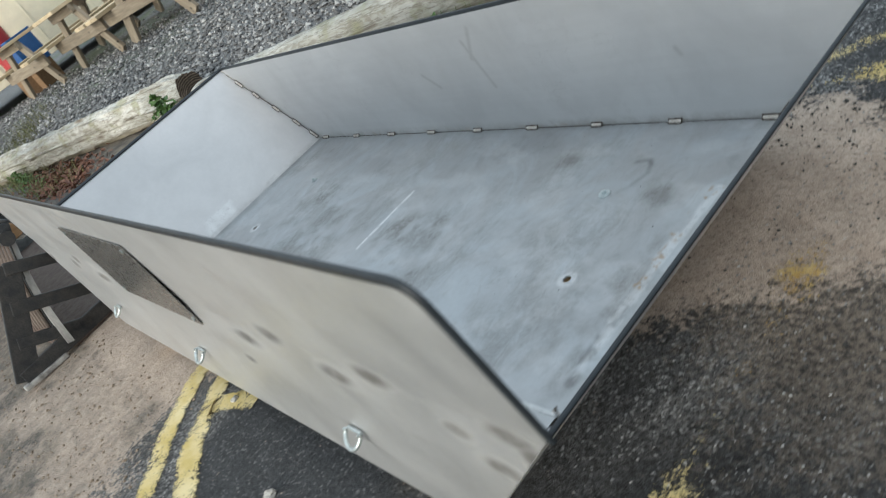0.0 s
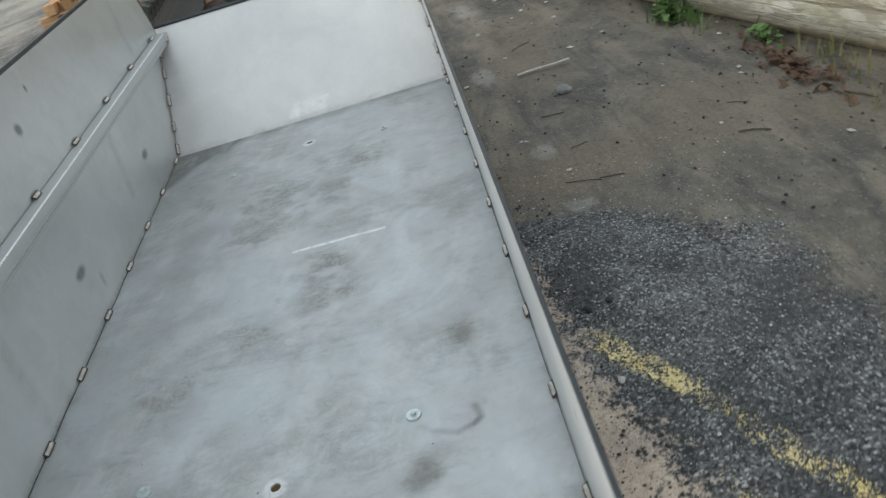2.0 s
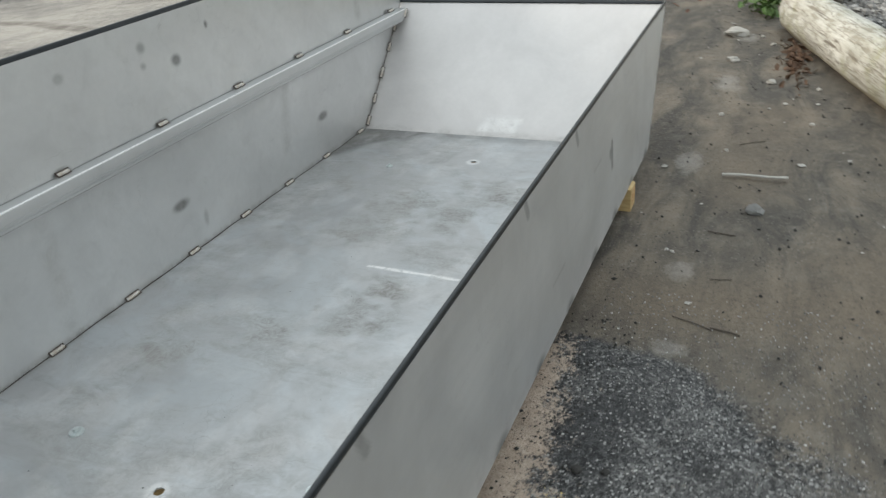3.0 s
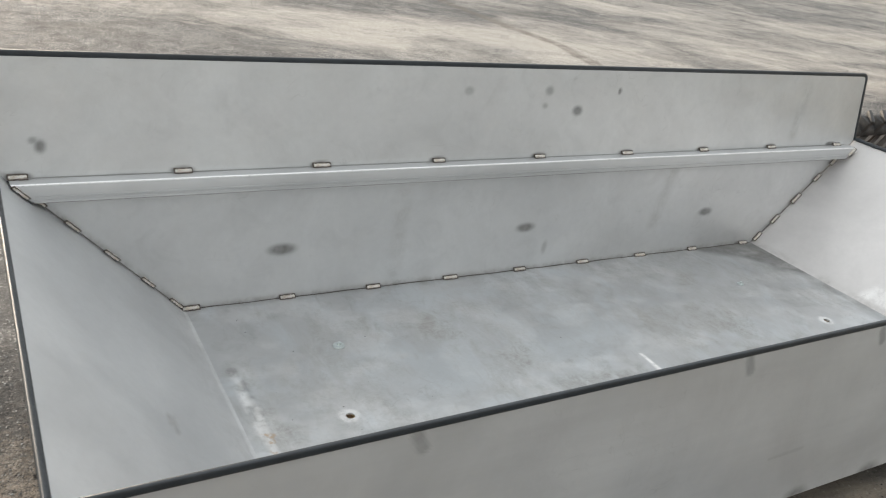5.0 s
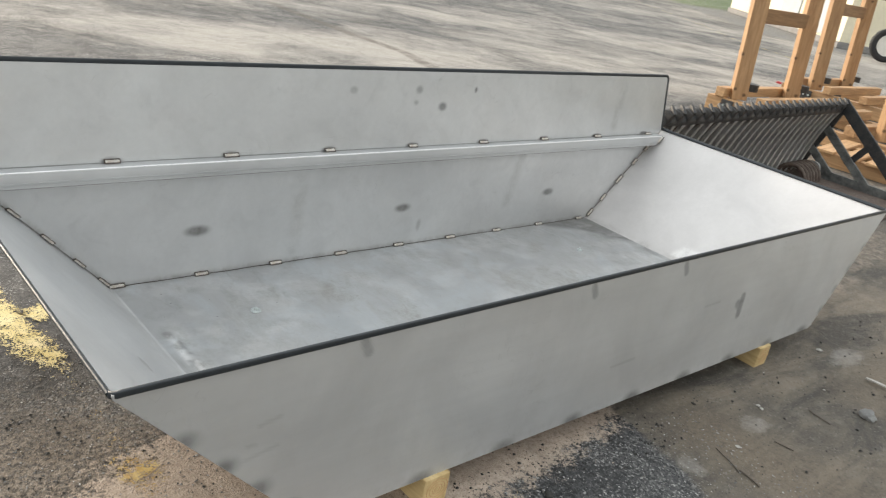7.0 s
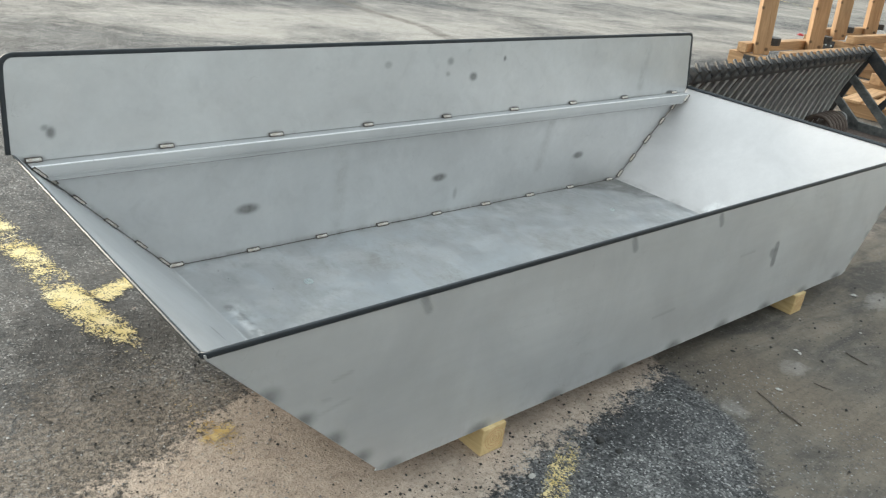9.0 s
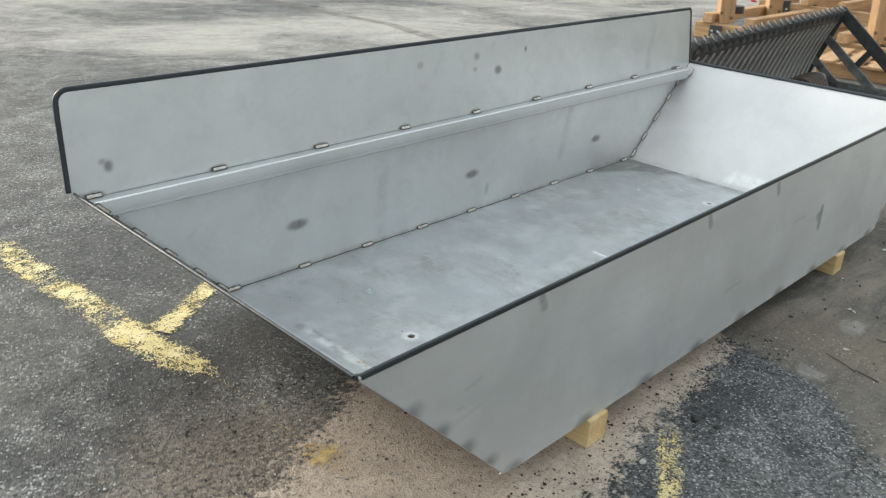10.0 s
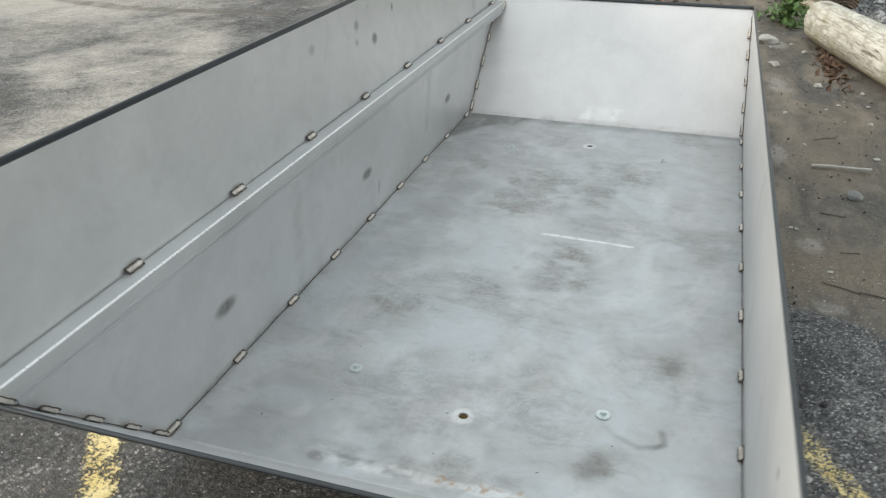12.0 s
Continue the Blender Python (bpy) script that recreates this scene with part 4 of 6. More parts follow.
def front_stains(x, y, z, inner):
    out = 1 - inner
    soot = 0 * x
    lo, hi = side_ends(z)
    bottom = z - ZF
    for k in range(9):
        cx = -0.245 + 0.25 * k
        soot = np.maximum(soot, 0.75 * out * (1 - step(0.2, 1.0, np.hypot((x - cx) / 0.055, (bottom + 0.005) / 0.030))))
    for zz in (0.13, 0.20, 0.27, 0.345):
        a, b = side_ends(np.array(zz))
        soot = np.maximum(soot, 0.8 * out * (1 - step(0.1, 1.0, np.hypot((x - a) / 0.042, (z - zz) / 0.030))))
        soot = np.maximum(soot, 0.5 * out * (1 - step(0.2, 1.0, np.hypot((x - b) / 0.035, (z - zz) / 0.03))))
    soot = np.maximum(soot, 0.75 * out * stroke(x, z, 1.236, 0.235, 1.236, 0.295, 0.013))
    soot = np.maximum(soot, 0.6 * out * stroke(x, z, 1.215, 0.275, 1.235, 0.26, 0.014))
    for cx in (0.46, 0.85, -0.2):
        soot = np.maximum(soot, 0.55 * out * stroke(x, z, cx, 0.455, cx + 0.012, 0.43, 0.010))
    for ax, az, bx, bz in ((-0.40, 0.335, -0.36, 0.345), (-0.42, 0.30, -0.405, 0.30), (-0.43, 0.27, -0.36, 0.285), (0.62, 0.20, 0.72, 0.203), (1.02, 0.30, 1.10, 0.302)):
        soot = np.maximum(soot, 0.20 * out * stroke(x, z, ax, az, bx, bz, 0.0034, 0.2))
    # inside: a long handling mark and some scratches
    for ax, az, bx, bz in ((0.525, 0.424, 0.58, 0.33), (0.58, 0.387, 0.554, 0.231), (-0.084, 0.275, -0.09, 0.26), (0.85, 0.30, 0.80, 0.25)):
        soot = np.maximum(soot, 0.22 * inner * stroke(x, z, ax, az, bx, bz, 0.006, 0.1))
    soot = np.maximum(soot, 0.5 * inner * (1 - step(0.2, 1, np.hypot(x + 0.36, z - 0.36) / 0.014)))
    # darker towards the bottom edge, inside more than outside
    grime = 0.55 * inner * (1 - step(0.0, 0.035, bottom)) + 0.2 * out * (1 - step(0, 0.06, bottom))
    rust = 0.35 * inner * (1 - step(0.0, 0.02, bottom)) * step(0.5, 0.6, fuzz(x, z, 0.08, 84))
    return dict(soot=soot, grime=grime, pale=0 * x, rust=rust)


sheet("front_panel", front_place, 580, 88, TH - 0.001, STEEL_OUT, tub, front_stains, "dull grey long side with scorch marks along the seams")

TOP0, TOP1 = 0.701, 0.716       # top of the back panel at both ends


def back_place(u, v):
    z0 = ZF - TH - 0.001
    zt = TOP0
    z = z0 + v * (zt - z0)
    lo, hi = side_ends(np.minimum(z, 0.458))
    up = step(0.455, 0.475, z)
    top_in = np.clip((z - 0.47) / (zt - 0.47), 0, 1)
    lo = lo * (1 - up) + up * (-0.661 + 0.004 * top_in)
    hi = hi * (1 - up) + up * (2.210 - 0.034 * top_in)
    # rounded top corners
    r = 0.030
    d = np.clip(z - (zt - r), 0, r)
    cut = r - np.sqrt(np.maximum(r * r - d * d, 0))
    lo, hi = lo + cut, hi - cut * 0.6
    x = lo + u * (hi - lo)
    z = z + v * (TOP1 - TOP0) * (x - RX0) / (RX1 - RX0)
    y = 0.004 * (fuzz(x, z, 0.9, 91) - 0.5) * np.sin(np.pi * v) + lean(z)
    return np.stack([x, y, z], -1), np.stack([0 * x, 0 * x - 1, 0 * x], -1)


def back_stains(x, y, z, inner):
    out = 1 - inner
    soot = 0 * x
    for cx, cz, sx, sz, k in ((-0.021, 0.223, 0.046, 0.020, 0.85), (0.741, 0.224, 0.040, 0.018, 0.85), (1.51, 0.224, 0.038, 0.018, 0.8),
                              (-0.562, 0.512, 0.014, 0.018, 0.75), (-0.575, 0.525, 0.012, 0.010, 0.5), (0.844, 0.586, 0.022, 0.018, 0.8), (0.993, 0.644, 0.008, 0.012, 0.8),
                              (0.733, 0.642, 0.018, 0.016, 0.5), (0.725, 0.60, 0.012, 0.010, 0.45), (0.468, 0.639, 0.018, 0.014, 0.4), (0.83, 0.15, 0.012, 0.03, 0.3)):
        soot = np.maximum(soot, k * inner * (1 - step(0.35, 1.15, np.hypot((x - cx) / sx, (z - cz) / sz))))
    for cx, cz, sx, sz, tilt in ((2.06, 0.37, 0.03, 0.012, 0), (1.60, 0.399, 0.035, 0.013, 0), (1.50, 0.43, 0.03, 0.012, 0), (1.27, 0.388, 0.06, 0.012, 0), (0.20, 0.397, 0.05, 0.014, 0),
                                 (0.03, 0.447, 0.04, 0.015, 0), (0.317, 0.306, 0.022, 0.008, 0), (-0.149, 0.403, 0.05, 0.015, 0), (-0.295, 0.444, 0.05, 0.016, 0), (-0.449, 0.394, 0.028, 0.011, 0),
                                 (-0.573, 0.432, 0.045, 0.014, 0), (-0.50, 0.34, 0.04, 0.014, 0), (-0.60, 0.40, 0.03, 0.02, 0)):
        soot = np.maximum(soot, 0.95 * out * (1 - step(0.3, 1.2, np.hypot((x - cx) / (sx * 1.4), (z - cz) / (sz * 1.9)))))
    for k in range(9):
        soot = np.maximum(soot, 0.85 * inner * (1 - step(0.6, 1.2, np.hypot((x + 0.247 - 0.2495 * k) / 0.029, (z - ZF) / 0.013))))
        soot = np.maximum(soot, 0.85 * inner * (1 - step(0.6, 1.2, np.hypot((x + 0.608 - 0.3345 * k) / 0.029, (z - 0.4485 - 0.0015 * k) / 0.0105))))
    lines = 0.30 * inner * stroke(x, z, 0.31, 0.36, 0.31, 0.12, 0.02, 0.1) + 0.3 * inner * stroke(x, z, 1.30, 0.38, 1.27, 0.2, 0.02, 0.1) + 0.4 * inner * stroke(x, z, 1.86, 0.66, 1.84, 0.5, 0.02, 0.1)
    # darker along the floor; shade below the rail painted in; faint vertical lines
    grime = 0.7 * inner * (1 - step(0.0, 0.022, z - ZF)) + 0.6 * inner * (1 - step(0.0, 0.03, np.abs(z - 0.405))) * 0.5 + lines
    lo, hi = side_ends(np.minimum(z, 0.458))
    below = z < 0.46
    # darker towards both sloping ends
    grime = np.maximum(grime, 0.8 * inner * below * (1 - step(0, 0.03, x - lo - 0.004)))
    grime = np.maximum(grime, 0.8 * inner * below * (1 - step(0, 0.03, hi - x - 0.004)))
    rust = 0.25 * out * stroke(x, z, 0.95, 0.70, 0.80, 0.64, 0.05, 0.2)
    return dict(soot=soot, grime=grime, pale=0 * x, rust=rust)


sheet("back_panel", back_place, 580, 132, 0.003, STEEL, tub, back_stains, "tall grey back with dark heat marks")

# inner box-section rail along the back
bm = bmesh.new()
RZ0, RZ1, RY = 0.403, 0.444, 0.047
sec = [(float(lean(RZ0)) - 0.0015, RZ0)]
for k in range(4):
    a = math.pi / 2 * k / 3
    sec.append((-RY + 0.004 * (1 - math.sin(a)), RZ0 + 0.004 * (1 - math.cos(a))))
for k in range(4):
    a = math.pi / 2 * k / 3
    sec.append((-RY + 0.005 * (1 - math.cos(a)), RZ1 - 0.005 * (1 - math.sin(a))))
sec.append((float(lean(RZ1)) - 0.0015, RZ1))
ends = []
for near in (True, False):
    ring = []
    for y, z in sec:
        P = NEAR_P if near else FAR_P
        x = float(np.interp(z, P[8:, 1], P[8:, 0])) + (0.006 if near else -0.006)
        ring.append(bm.verts.new((x, y, z + 0.0045 * (x - RX0))))
    ends.append(ring)
for k in range(len(sec) - 1):
    bm.faces.new((ends[0][k], ends[0][k + 1], ends[1][k + 1], ends[1][k]))
bm.faces.new(ends[0])
bm.faces.new(ends[1][::-1])
# near-white steel that draws the sky's glint on the rail corner
RAIL_GLINT = simple("rail_glint_steel", (0.90, 0.90, 0.89), 0.32, 0.55, 0.08, 40, 0.05)
RAIL = steel("brushed_rail_steel", base=(0.52, 0.525, 0.525), smear=0.06, metal=0.62, brush=(0.02, 1.5, 1.5), rough=(0.38, 0.48), grain_k=0.5)
part("rail", bm, RAIL, tub, "brushed steel box-section rail", smooth=40)

# thin pale strip on the bent corner, standing in for its highlight
bm = bmesh.new()
xa, xb = (float(np.interp(RZ1, P[8:, 1], P[8:, 0])) for P in (NEAR_P, FAR_P))
sweep(bm, [((xa + 0.008 + (xb - xa - 0.016) * k / 20, -RY + 0.0012, RZ1 - 0.0012 + 0.0045 * (xa + (xb - xa) * k / 20 - RX0)), (0, 0, 1)) for k in range(21)], ring_profile(0.0046, 0.0046, 12, 2))
part("bent_edge", bm, RAIL_GLINT, tub, "sky glint on the rail's bent edge, drawn as a pale strip", smooth=60)
for zz, hh in ((0.4065, 0.0065), (0.416, 0.0030)):
    bm = bmesh.new()
    xa, xb = (float(np.interp(zz, P[8:, 1], P[8:, 0])) for P in (NEAR_P, FAR_P))
    sweep(bm, [((xa + 0.010 + (xb - xa - 0.02) * k / 20, -RY - 0.0005, zz + 0.0045 * (xa + (xb - xa) * k / 20 - RX0)), (0, 0, 1)) for k in range(21)], [(-0.0015, -hh / 2), (0.0015, -hh / 2), (0.0015, hh / 2), (-0.0015, hh / 2)])
    part("folded_lip", bm, RAIL, tub)

# black edge trim
TRIM = ring_profile(0.0070, 0.0128, 14, 3.2)


def trim(points, ups, label=""):
    part("edge_trim", sweep(bmesh.new(), list(zip(points, ups)), TRIM), RUBBER, tub, label, smooth=60)


yF = [rim_y(RX0) - 0.0032, rim_y(RX1) - 0.0032]
n_near, n_far = Vector((-0.69, 0, 0.72)), Vector((0.69, 0, 0.72))
pts, ups = [], []
cr = 0.012
for k in range(6):
    a = math.pi / 2 * k / 5
    pts.append((RX0 - 0.0028 + cr - cr * math.cos(a), yF[0] + cr - cr * math.sin(a), rim_z(RX0) - 0.0055 * (1 - k / 5)))
for k in range(1, 31):
    x = RX0 + cr + (RX1 - RX0 - 2 * cr) * k / 31
    pts.append((x, rim_y(x) - 0.0032, rim_z(x)))
for k in range(6):
    a = math.pi / 2 * k / 5
    pts.append((RX1 - cr + cr * math.sin(a), yF[1] + cr - cr * math.cos(a), rim_z(RX1)))
trim(pts, [(0, 0, 1)] * len(pts), "black rubber edging of the long side")
trim([(RX0 - 0.0028, yF[0] + cr + (-0.008 - yF[0] - cr) * k / 12, rim_z(RX0) - 0.0062) for k in range(13)], [n_near] * 13)
trim([(RX1 + 0.001, yF[1] + cr + (0.0 - yF[1] - cr) * k / 12, rim_z(RX1) - 0.001) for k in range(13)], [n_far] * 13)
pts, ups = [], []
zr0, zr1 = rim_z(RX0) + 0.0, rim_z(RX1)
for k in range(6):
    pts.append((-0.662 + 0.004 * k / 6, 0.0015, zr0 + (TOP0 - 0.030 - zr0) * k / 6)); ups.append((-1, 0, 0))
for k in range(7):
    a = math.pi / 2 * k / 6
    pts.append((-0.627 - 0.030 * math.cos(a), 0.0015, TOP0 - 0.030 + 0.030 * math.sin(a))); ups.append((-math.cos(a), 0, math.sin(a)))
for k in range(1, 30):
    pts.append((-0.627 + (2.152 + 0.627) * k / 30, 0.0015, TOP0 + (TOP1 - TOP0) * k / 30)); ups.append((0, 0, 1))
for k in range(7):
    a = math.pi / 2 * k / 6
    pts.append((2.152 + 0.022 * math.sin(a), 0.0015, TOP1 - 0.022 + 0.022 * math.cos(a))); ups.append((math.sin(a), 0, math.cos(a)))
for k in range(1, 7):
    pts.append((2.174 + 0.034 * k / 6, 0.0015, TOP1 - 0.022 + (zr1 - TOP1 + 0.022) * k / 6)); ups.append((1, 0, 0))
pts = [(q[0], q[1] + float(lean(q[2])), q[2]) for q in pts]
trim(pts, ups, "black rubber edging of the raised back")

# stitch welds
bm = bmesh.new()
rnd = random.Random(4)
rings = []
for k in range(13):                     # a bar of frozen ripples, blunt at both ends
    u = k / 12
    w = 0.0041 * (0.70 if k in (0, 12) else 1.0) * (1 + 0.13 * math.sin(k * 2.4) + rnd.uniform(-0.12, 0.12))
    rings.append(((-0.0195 + 0.039 * u, rnd.uniform(-0.0006, 0.0006), 0.0), w))
loops = [[bm.verts.new((c[0], c[1] + w * math.copysign(abs(math.cos(a)) ** 0.6, math.cos(a)), w * 0.95 * math.copysign(abs(math.sin(a)) ** 0.6, math.sin(a)))) for a in [2 * math.pi * i / 8 + 0.39 for i in range(8)]] for c, w in rings]
for r_a, r_b in zip(loops, loops[1:]):
    for i in range(8):
        bm.faces.new((r_a[i], r_a[(i + 1) % 8], r_b[(i + 1) % 8], r_b[i]))
bm.faces.new(loops[0])
bm.faces.new(loops[-1][::-1])
bead = part("weld_bead", bm, WELD, tub, "heat-tinted stitch weld", smooth=60)
first = True
BURNT = simple("burnt_weld_edge", (0.085, 0.068, 0.055), 0.7, 0.2, 0.4, 120, 0.4, base2=(0.14, 0.11, 0.09))
burnt = {}


def burnt_edges(wall):
    """Two dark undercuts along a bead whose wall lies towards +y (1) or -y (-1), joined round its ends."""
    bm = bmesh.new()
    for cy, cz in ((wall * 0.0036, 0.0047), (-wall * 0.0047, -0.0036)):
        sweep(bm, [((-0.0215 + 0.043 * k / 8, cy + 0.0005 * math.sin(k * 2.2), cz + 0.0005 * math.cos(k * 1.7)), (0, 0, 1)) for k in range(9)], ring_profile(0.0024, 0.0024, 6, 2))
    for sx in (-0.0204, 0.0204):
        rod(bm, (sx, wall * 0.0036, 0.0042), (sx, -wall * 0.0042, -0.0036), 0.0018, n=6)
    me = bpy.data.meshes.new("burnt_edge")
    bm.to_mesh(me)
    bm.free()
    me.materials.append(BURNT)
    return me


def weld(x, y, z, turn=(0, 0, 0), wall=1):
    global first
    k = rnd.uniform(0.85, 1.15)
    m = pose(x, y, z, *turn) @ Matrix.Diagonal((k, 1, 1, 1))
    if first:
        bead.matrix_local = m
        first = False
        b = bead
    else:
        b = again("weld_bead", bead, m, tub)
    if wall not in burnt:
        burnt[wall] = burnt_edges(wall)
    e = new("burnt_edge", burnt[wall])
    e.parent = b


for k in range(9):
    x = -0.247 + 0.2495 * k
    if k < 8:
        weld(x, -0.0045, ZF + 0.0045)
    weld(min(x + 0.005, 1.80), front_y(x) + 0.0045, ZF + 0.0045, (0, 0, 0), -1)
weld(1.765, -0.0035, ZF + 0.004)
for k in range(8):
    weld(-0.608 + 0.3345 * k, float(lean(0.447)) - 0.005, 0.4490 + 0.0045 * (0.05 + 0.3345 * k))
weld(2.10, float(lean(0.447)) - 0.003, 0.460)
for P, s in ((NEAR_P, 1), (FAR_P, -1)):
    a = math.degrees(math.atan2(P[-1, 1] - P[8, 1], P[-1, 0] - P[8, 0]))
    for zz in (0.098, 0.165, 0.245, 0.325, 0.392):
        x = float(np.interp(zz, P[:, 1], P[:, 0]))
        n_off = 0.0045
        weld(x + s * n_off, float(lean(zz)) - 0.0055, zz + n_off, (0, -a, 0))
        if s < 0 or zz < 0.1:
            weld(x + s * n_off, front_y(x) + (zz - ZF) / 0.39 * (rim_y(x) - front_y(x)) + 0.006, zz + n_off, (0, -a, 0), -1)
    x = float(np.interp(0.425, P[:, 1], P[:, 0]))
    weld(x + s * 0.006, -RY - 0.002, 0.428 + (0.0045 * (x - RX0)), (0, -a, 0))

# dark gaps left open between the stitched sheets, and the rail's shade line
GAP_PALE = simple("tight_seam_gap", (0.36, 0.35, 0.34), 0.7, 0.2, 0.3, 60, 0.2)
SEAM_SHADE = simple("oxidised_seam_and_shade", (0.13, 0.115, 0.10), 0.8, 0.2, 0.4, 60, 0.2)


def seam(points, w=0.0020, mat=None):
    bm = bmesh.new()
    sweep(bm, [(q, (0, 0.3, 1)) for q in points], ring_profile(w, w, 6, 2))
    part("seam", bm, mat or SEAM_SHADE, tub)


seam([(X0 + 0.02 + (X1 - X0 - 0.04) * k / 40, -0.0028 + 0.0012 * math.sin(k * 1.7), ZF + 0.0012) for k in range(41)], 0.0021)
seam([(X0 + 0.02 + (X1 - X0 - 0.04) * k / 40, front_y(X0 + (X1 - X0) * k / 40) + 0.0028, ZF + 0.0012) for k in range(41)], 0.0016)
# shade under the rail, drawn as a dark strip along its lower edge
seam([(-0.585 + 2.70 * k / 40, -RY + 0.0030, RZ0 - 0.0012 + 0.0045 * (0.06 + 2.70 * k / 40)) for k in range(41)], 0.0030)
seam([(-0.61 + 2.76 * k / 40, float(lean(0.445)) - 0.0020 - 0.0004 * math.sin(k * 2.1), 0.4450 + 0.0045 * (0.05 + 2.76 * k / 40)) for k in range(41)], 0.0011, GAP_PALE)
for P, s in ((NEAR_P, 1), (FAR_P, -1)):
    for yy in (-0.0028, None):
        seam([(float(P[k, 0]) + s * 0.002, float(lean(P[k, 1])) + yy if yy is not None else front_y(float(P[k, 0])) + (float(P[k, 1]) - ZF) / 0.39 * (rim_y(float(P[k, 0])) - front_y(float(P[k, 0]))) + 0.0028, float(P[k, 1]) + 0.002) for k in range(8, 37)], 0.0022)

# bolts with washers through the floor
for bx, by in ((0.044, -0.259), (0.046, -0.781), (1.465, -0.263), (1.485, -0.793)):
    big = bx < 1
    r = 0.0150 if big else 0.0115
    bm = bmesh.new()
    bmesh.ops.create_cone(bm, cap_ends=True, segments=6, radius1=r * 0.42, radius2=r * 0.38, depth=0.007, matrix=pose(bx, by, ZF + 0.0065, 0, 0, 20 + 40 * by))
    b = part("bolt", bm, ZINC, tub, "zinc-plated bolt head")
    bm = bmesh.new()
    bmesh.ops.create_cone(bm, cap_ends=True, segments=24, radius1=r, radius2=r * 0.94, depth=0.003, matrix=pose(bx, by, ZF + 0.002))
    part("washer", bm, ZINC, b, smooth=40)

# outside of the back: lashing rings and a bolted plate
for k, dx in enumerate((-0.02, 0.745, 1.51)):
    zz = 0.205
    bm = bmesh.new()
    box(bm, (0.046, 0.007, 0.010), pose(dx, 0.0048, zz + 0.018), 0.003)
    strap = part("ring_bracket", bm, ZINC, tub, "welded bright steel bracket", smooth=40)
    bm = bmesh.new()
    path = []
    for i in range(25):
        a = math.pi + math.pi * i / 24
        path.append(((dx + 0.025 * math.cos(a), 0.012 + 0.020 * -math.sin(a), zz + 0.016 + 0.017 * math.sin(a)), (0, 0.6, 0.8)))
    path = [((dx - 0.024, 0.011, zz + 0.022), (0, 1, 0.3))] + path + [((dx + 0.024, 0.011, zz + 0.022), (0, 1, 0.3))]
    sweep(bm, path, ring_profile(0.0085, 0.0085, 10, 2))
    part("lashing_ring", bm, ZINC, strap, "bright steel D-ring", smooth=60)
bm = bmesh.new()
box(bm, (0.585, 0.003, 0.245), pose(0.755, 0.0034, 0.497, -2.5), 0.001, 1)
plate = part("name_plate", bm, POLISHED, tub, "dark reflective bolted steel plate")
for sx in (-0.27, 0.27):
    for sz in (-0.105, 0.105):
        bm = bmesh.new()
        bmesh.ops.create_cone(bm, cap_ends=True, segments=12, radius1=0.006, radius2=0.005, depth=0.004, matrix=pose(0.755 + sx, 0.0056 + 0.044 * sz, 0.497 + sz, 90))
        part("screw", bm, ZINC, plate)


# ---------------------------------------------------------------- timber blocks under the tub
def block(x, y0, y1, label):
    h = ZF - TH - 0.001
    t = thing("timber_block", label, "timber block", "blocks under the tub", at=(x, (y0 + y1) / 2, 0))
    bm = box(bmesh.new(), (0.072, y1 - y0, h), pose(0, 0, h / 2), 0.003)
    part("timber", bm, PINE, t)
    bm = bmesh.new()
    for r in (0.030, 0.022, 0.014, 0.007):
        path = [((r * math.cos(a) + 0.004, 0, r * 0.9 * math.sin(a)), (0, 1, 0)) for a in [2 * math.pi * i / 24 for i in range(25)]]
        sweep(bm, path, ring_profile(0.0016, 0.0012, 6, 2))
    bm.transform(pose(0, -(y1 - y0) / 2, h / 2 + 0.002))
    part("growth_ring", bm, RINGS, t, "darker rings in the end grain")


RINGS = simple("orange_end_rings", (0.62, 0.36, 0.18), 0.7, 0, 0.2, 40, 0.1)
block(0.050, -1.056, -0.03, "pale pine bearer under the steel tub")
block(1.490, -1.068, -0.03, "pale pine bearer under the far part of the tub")


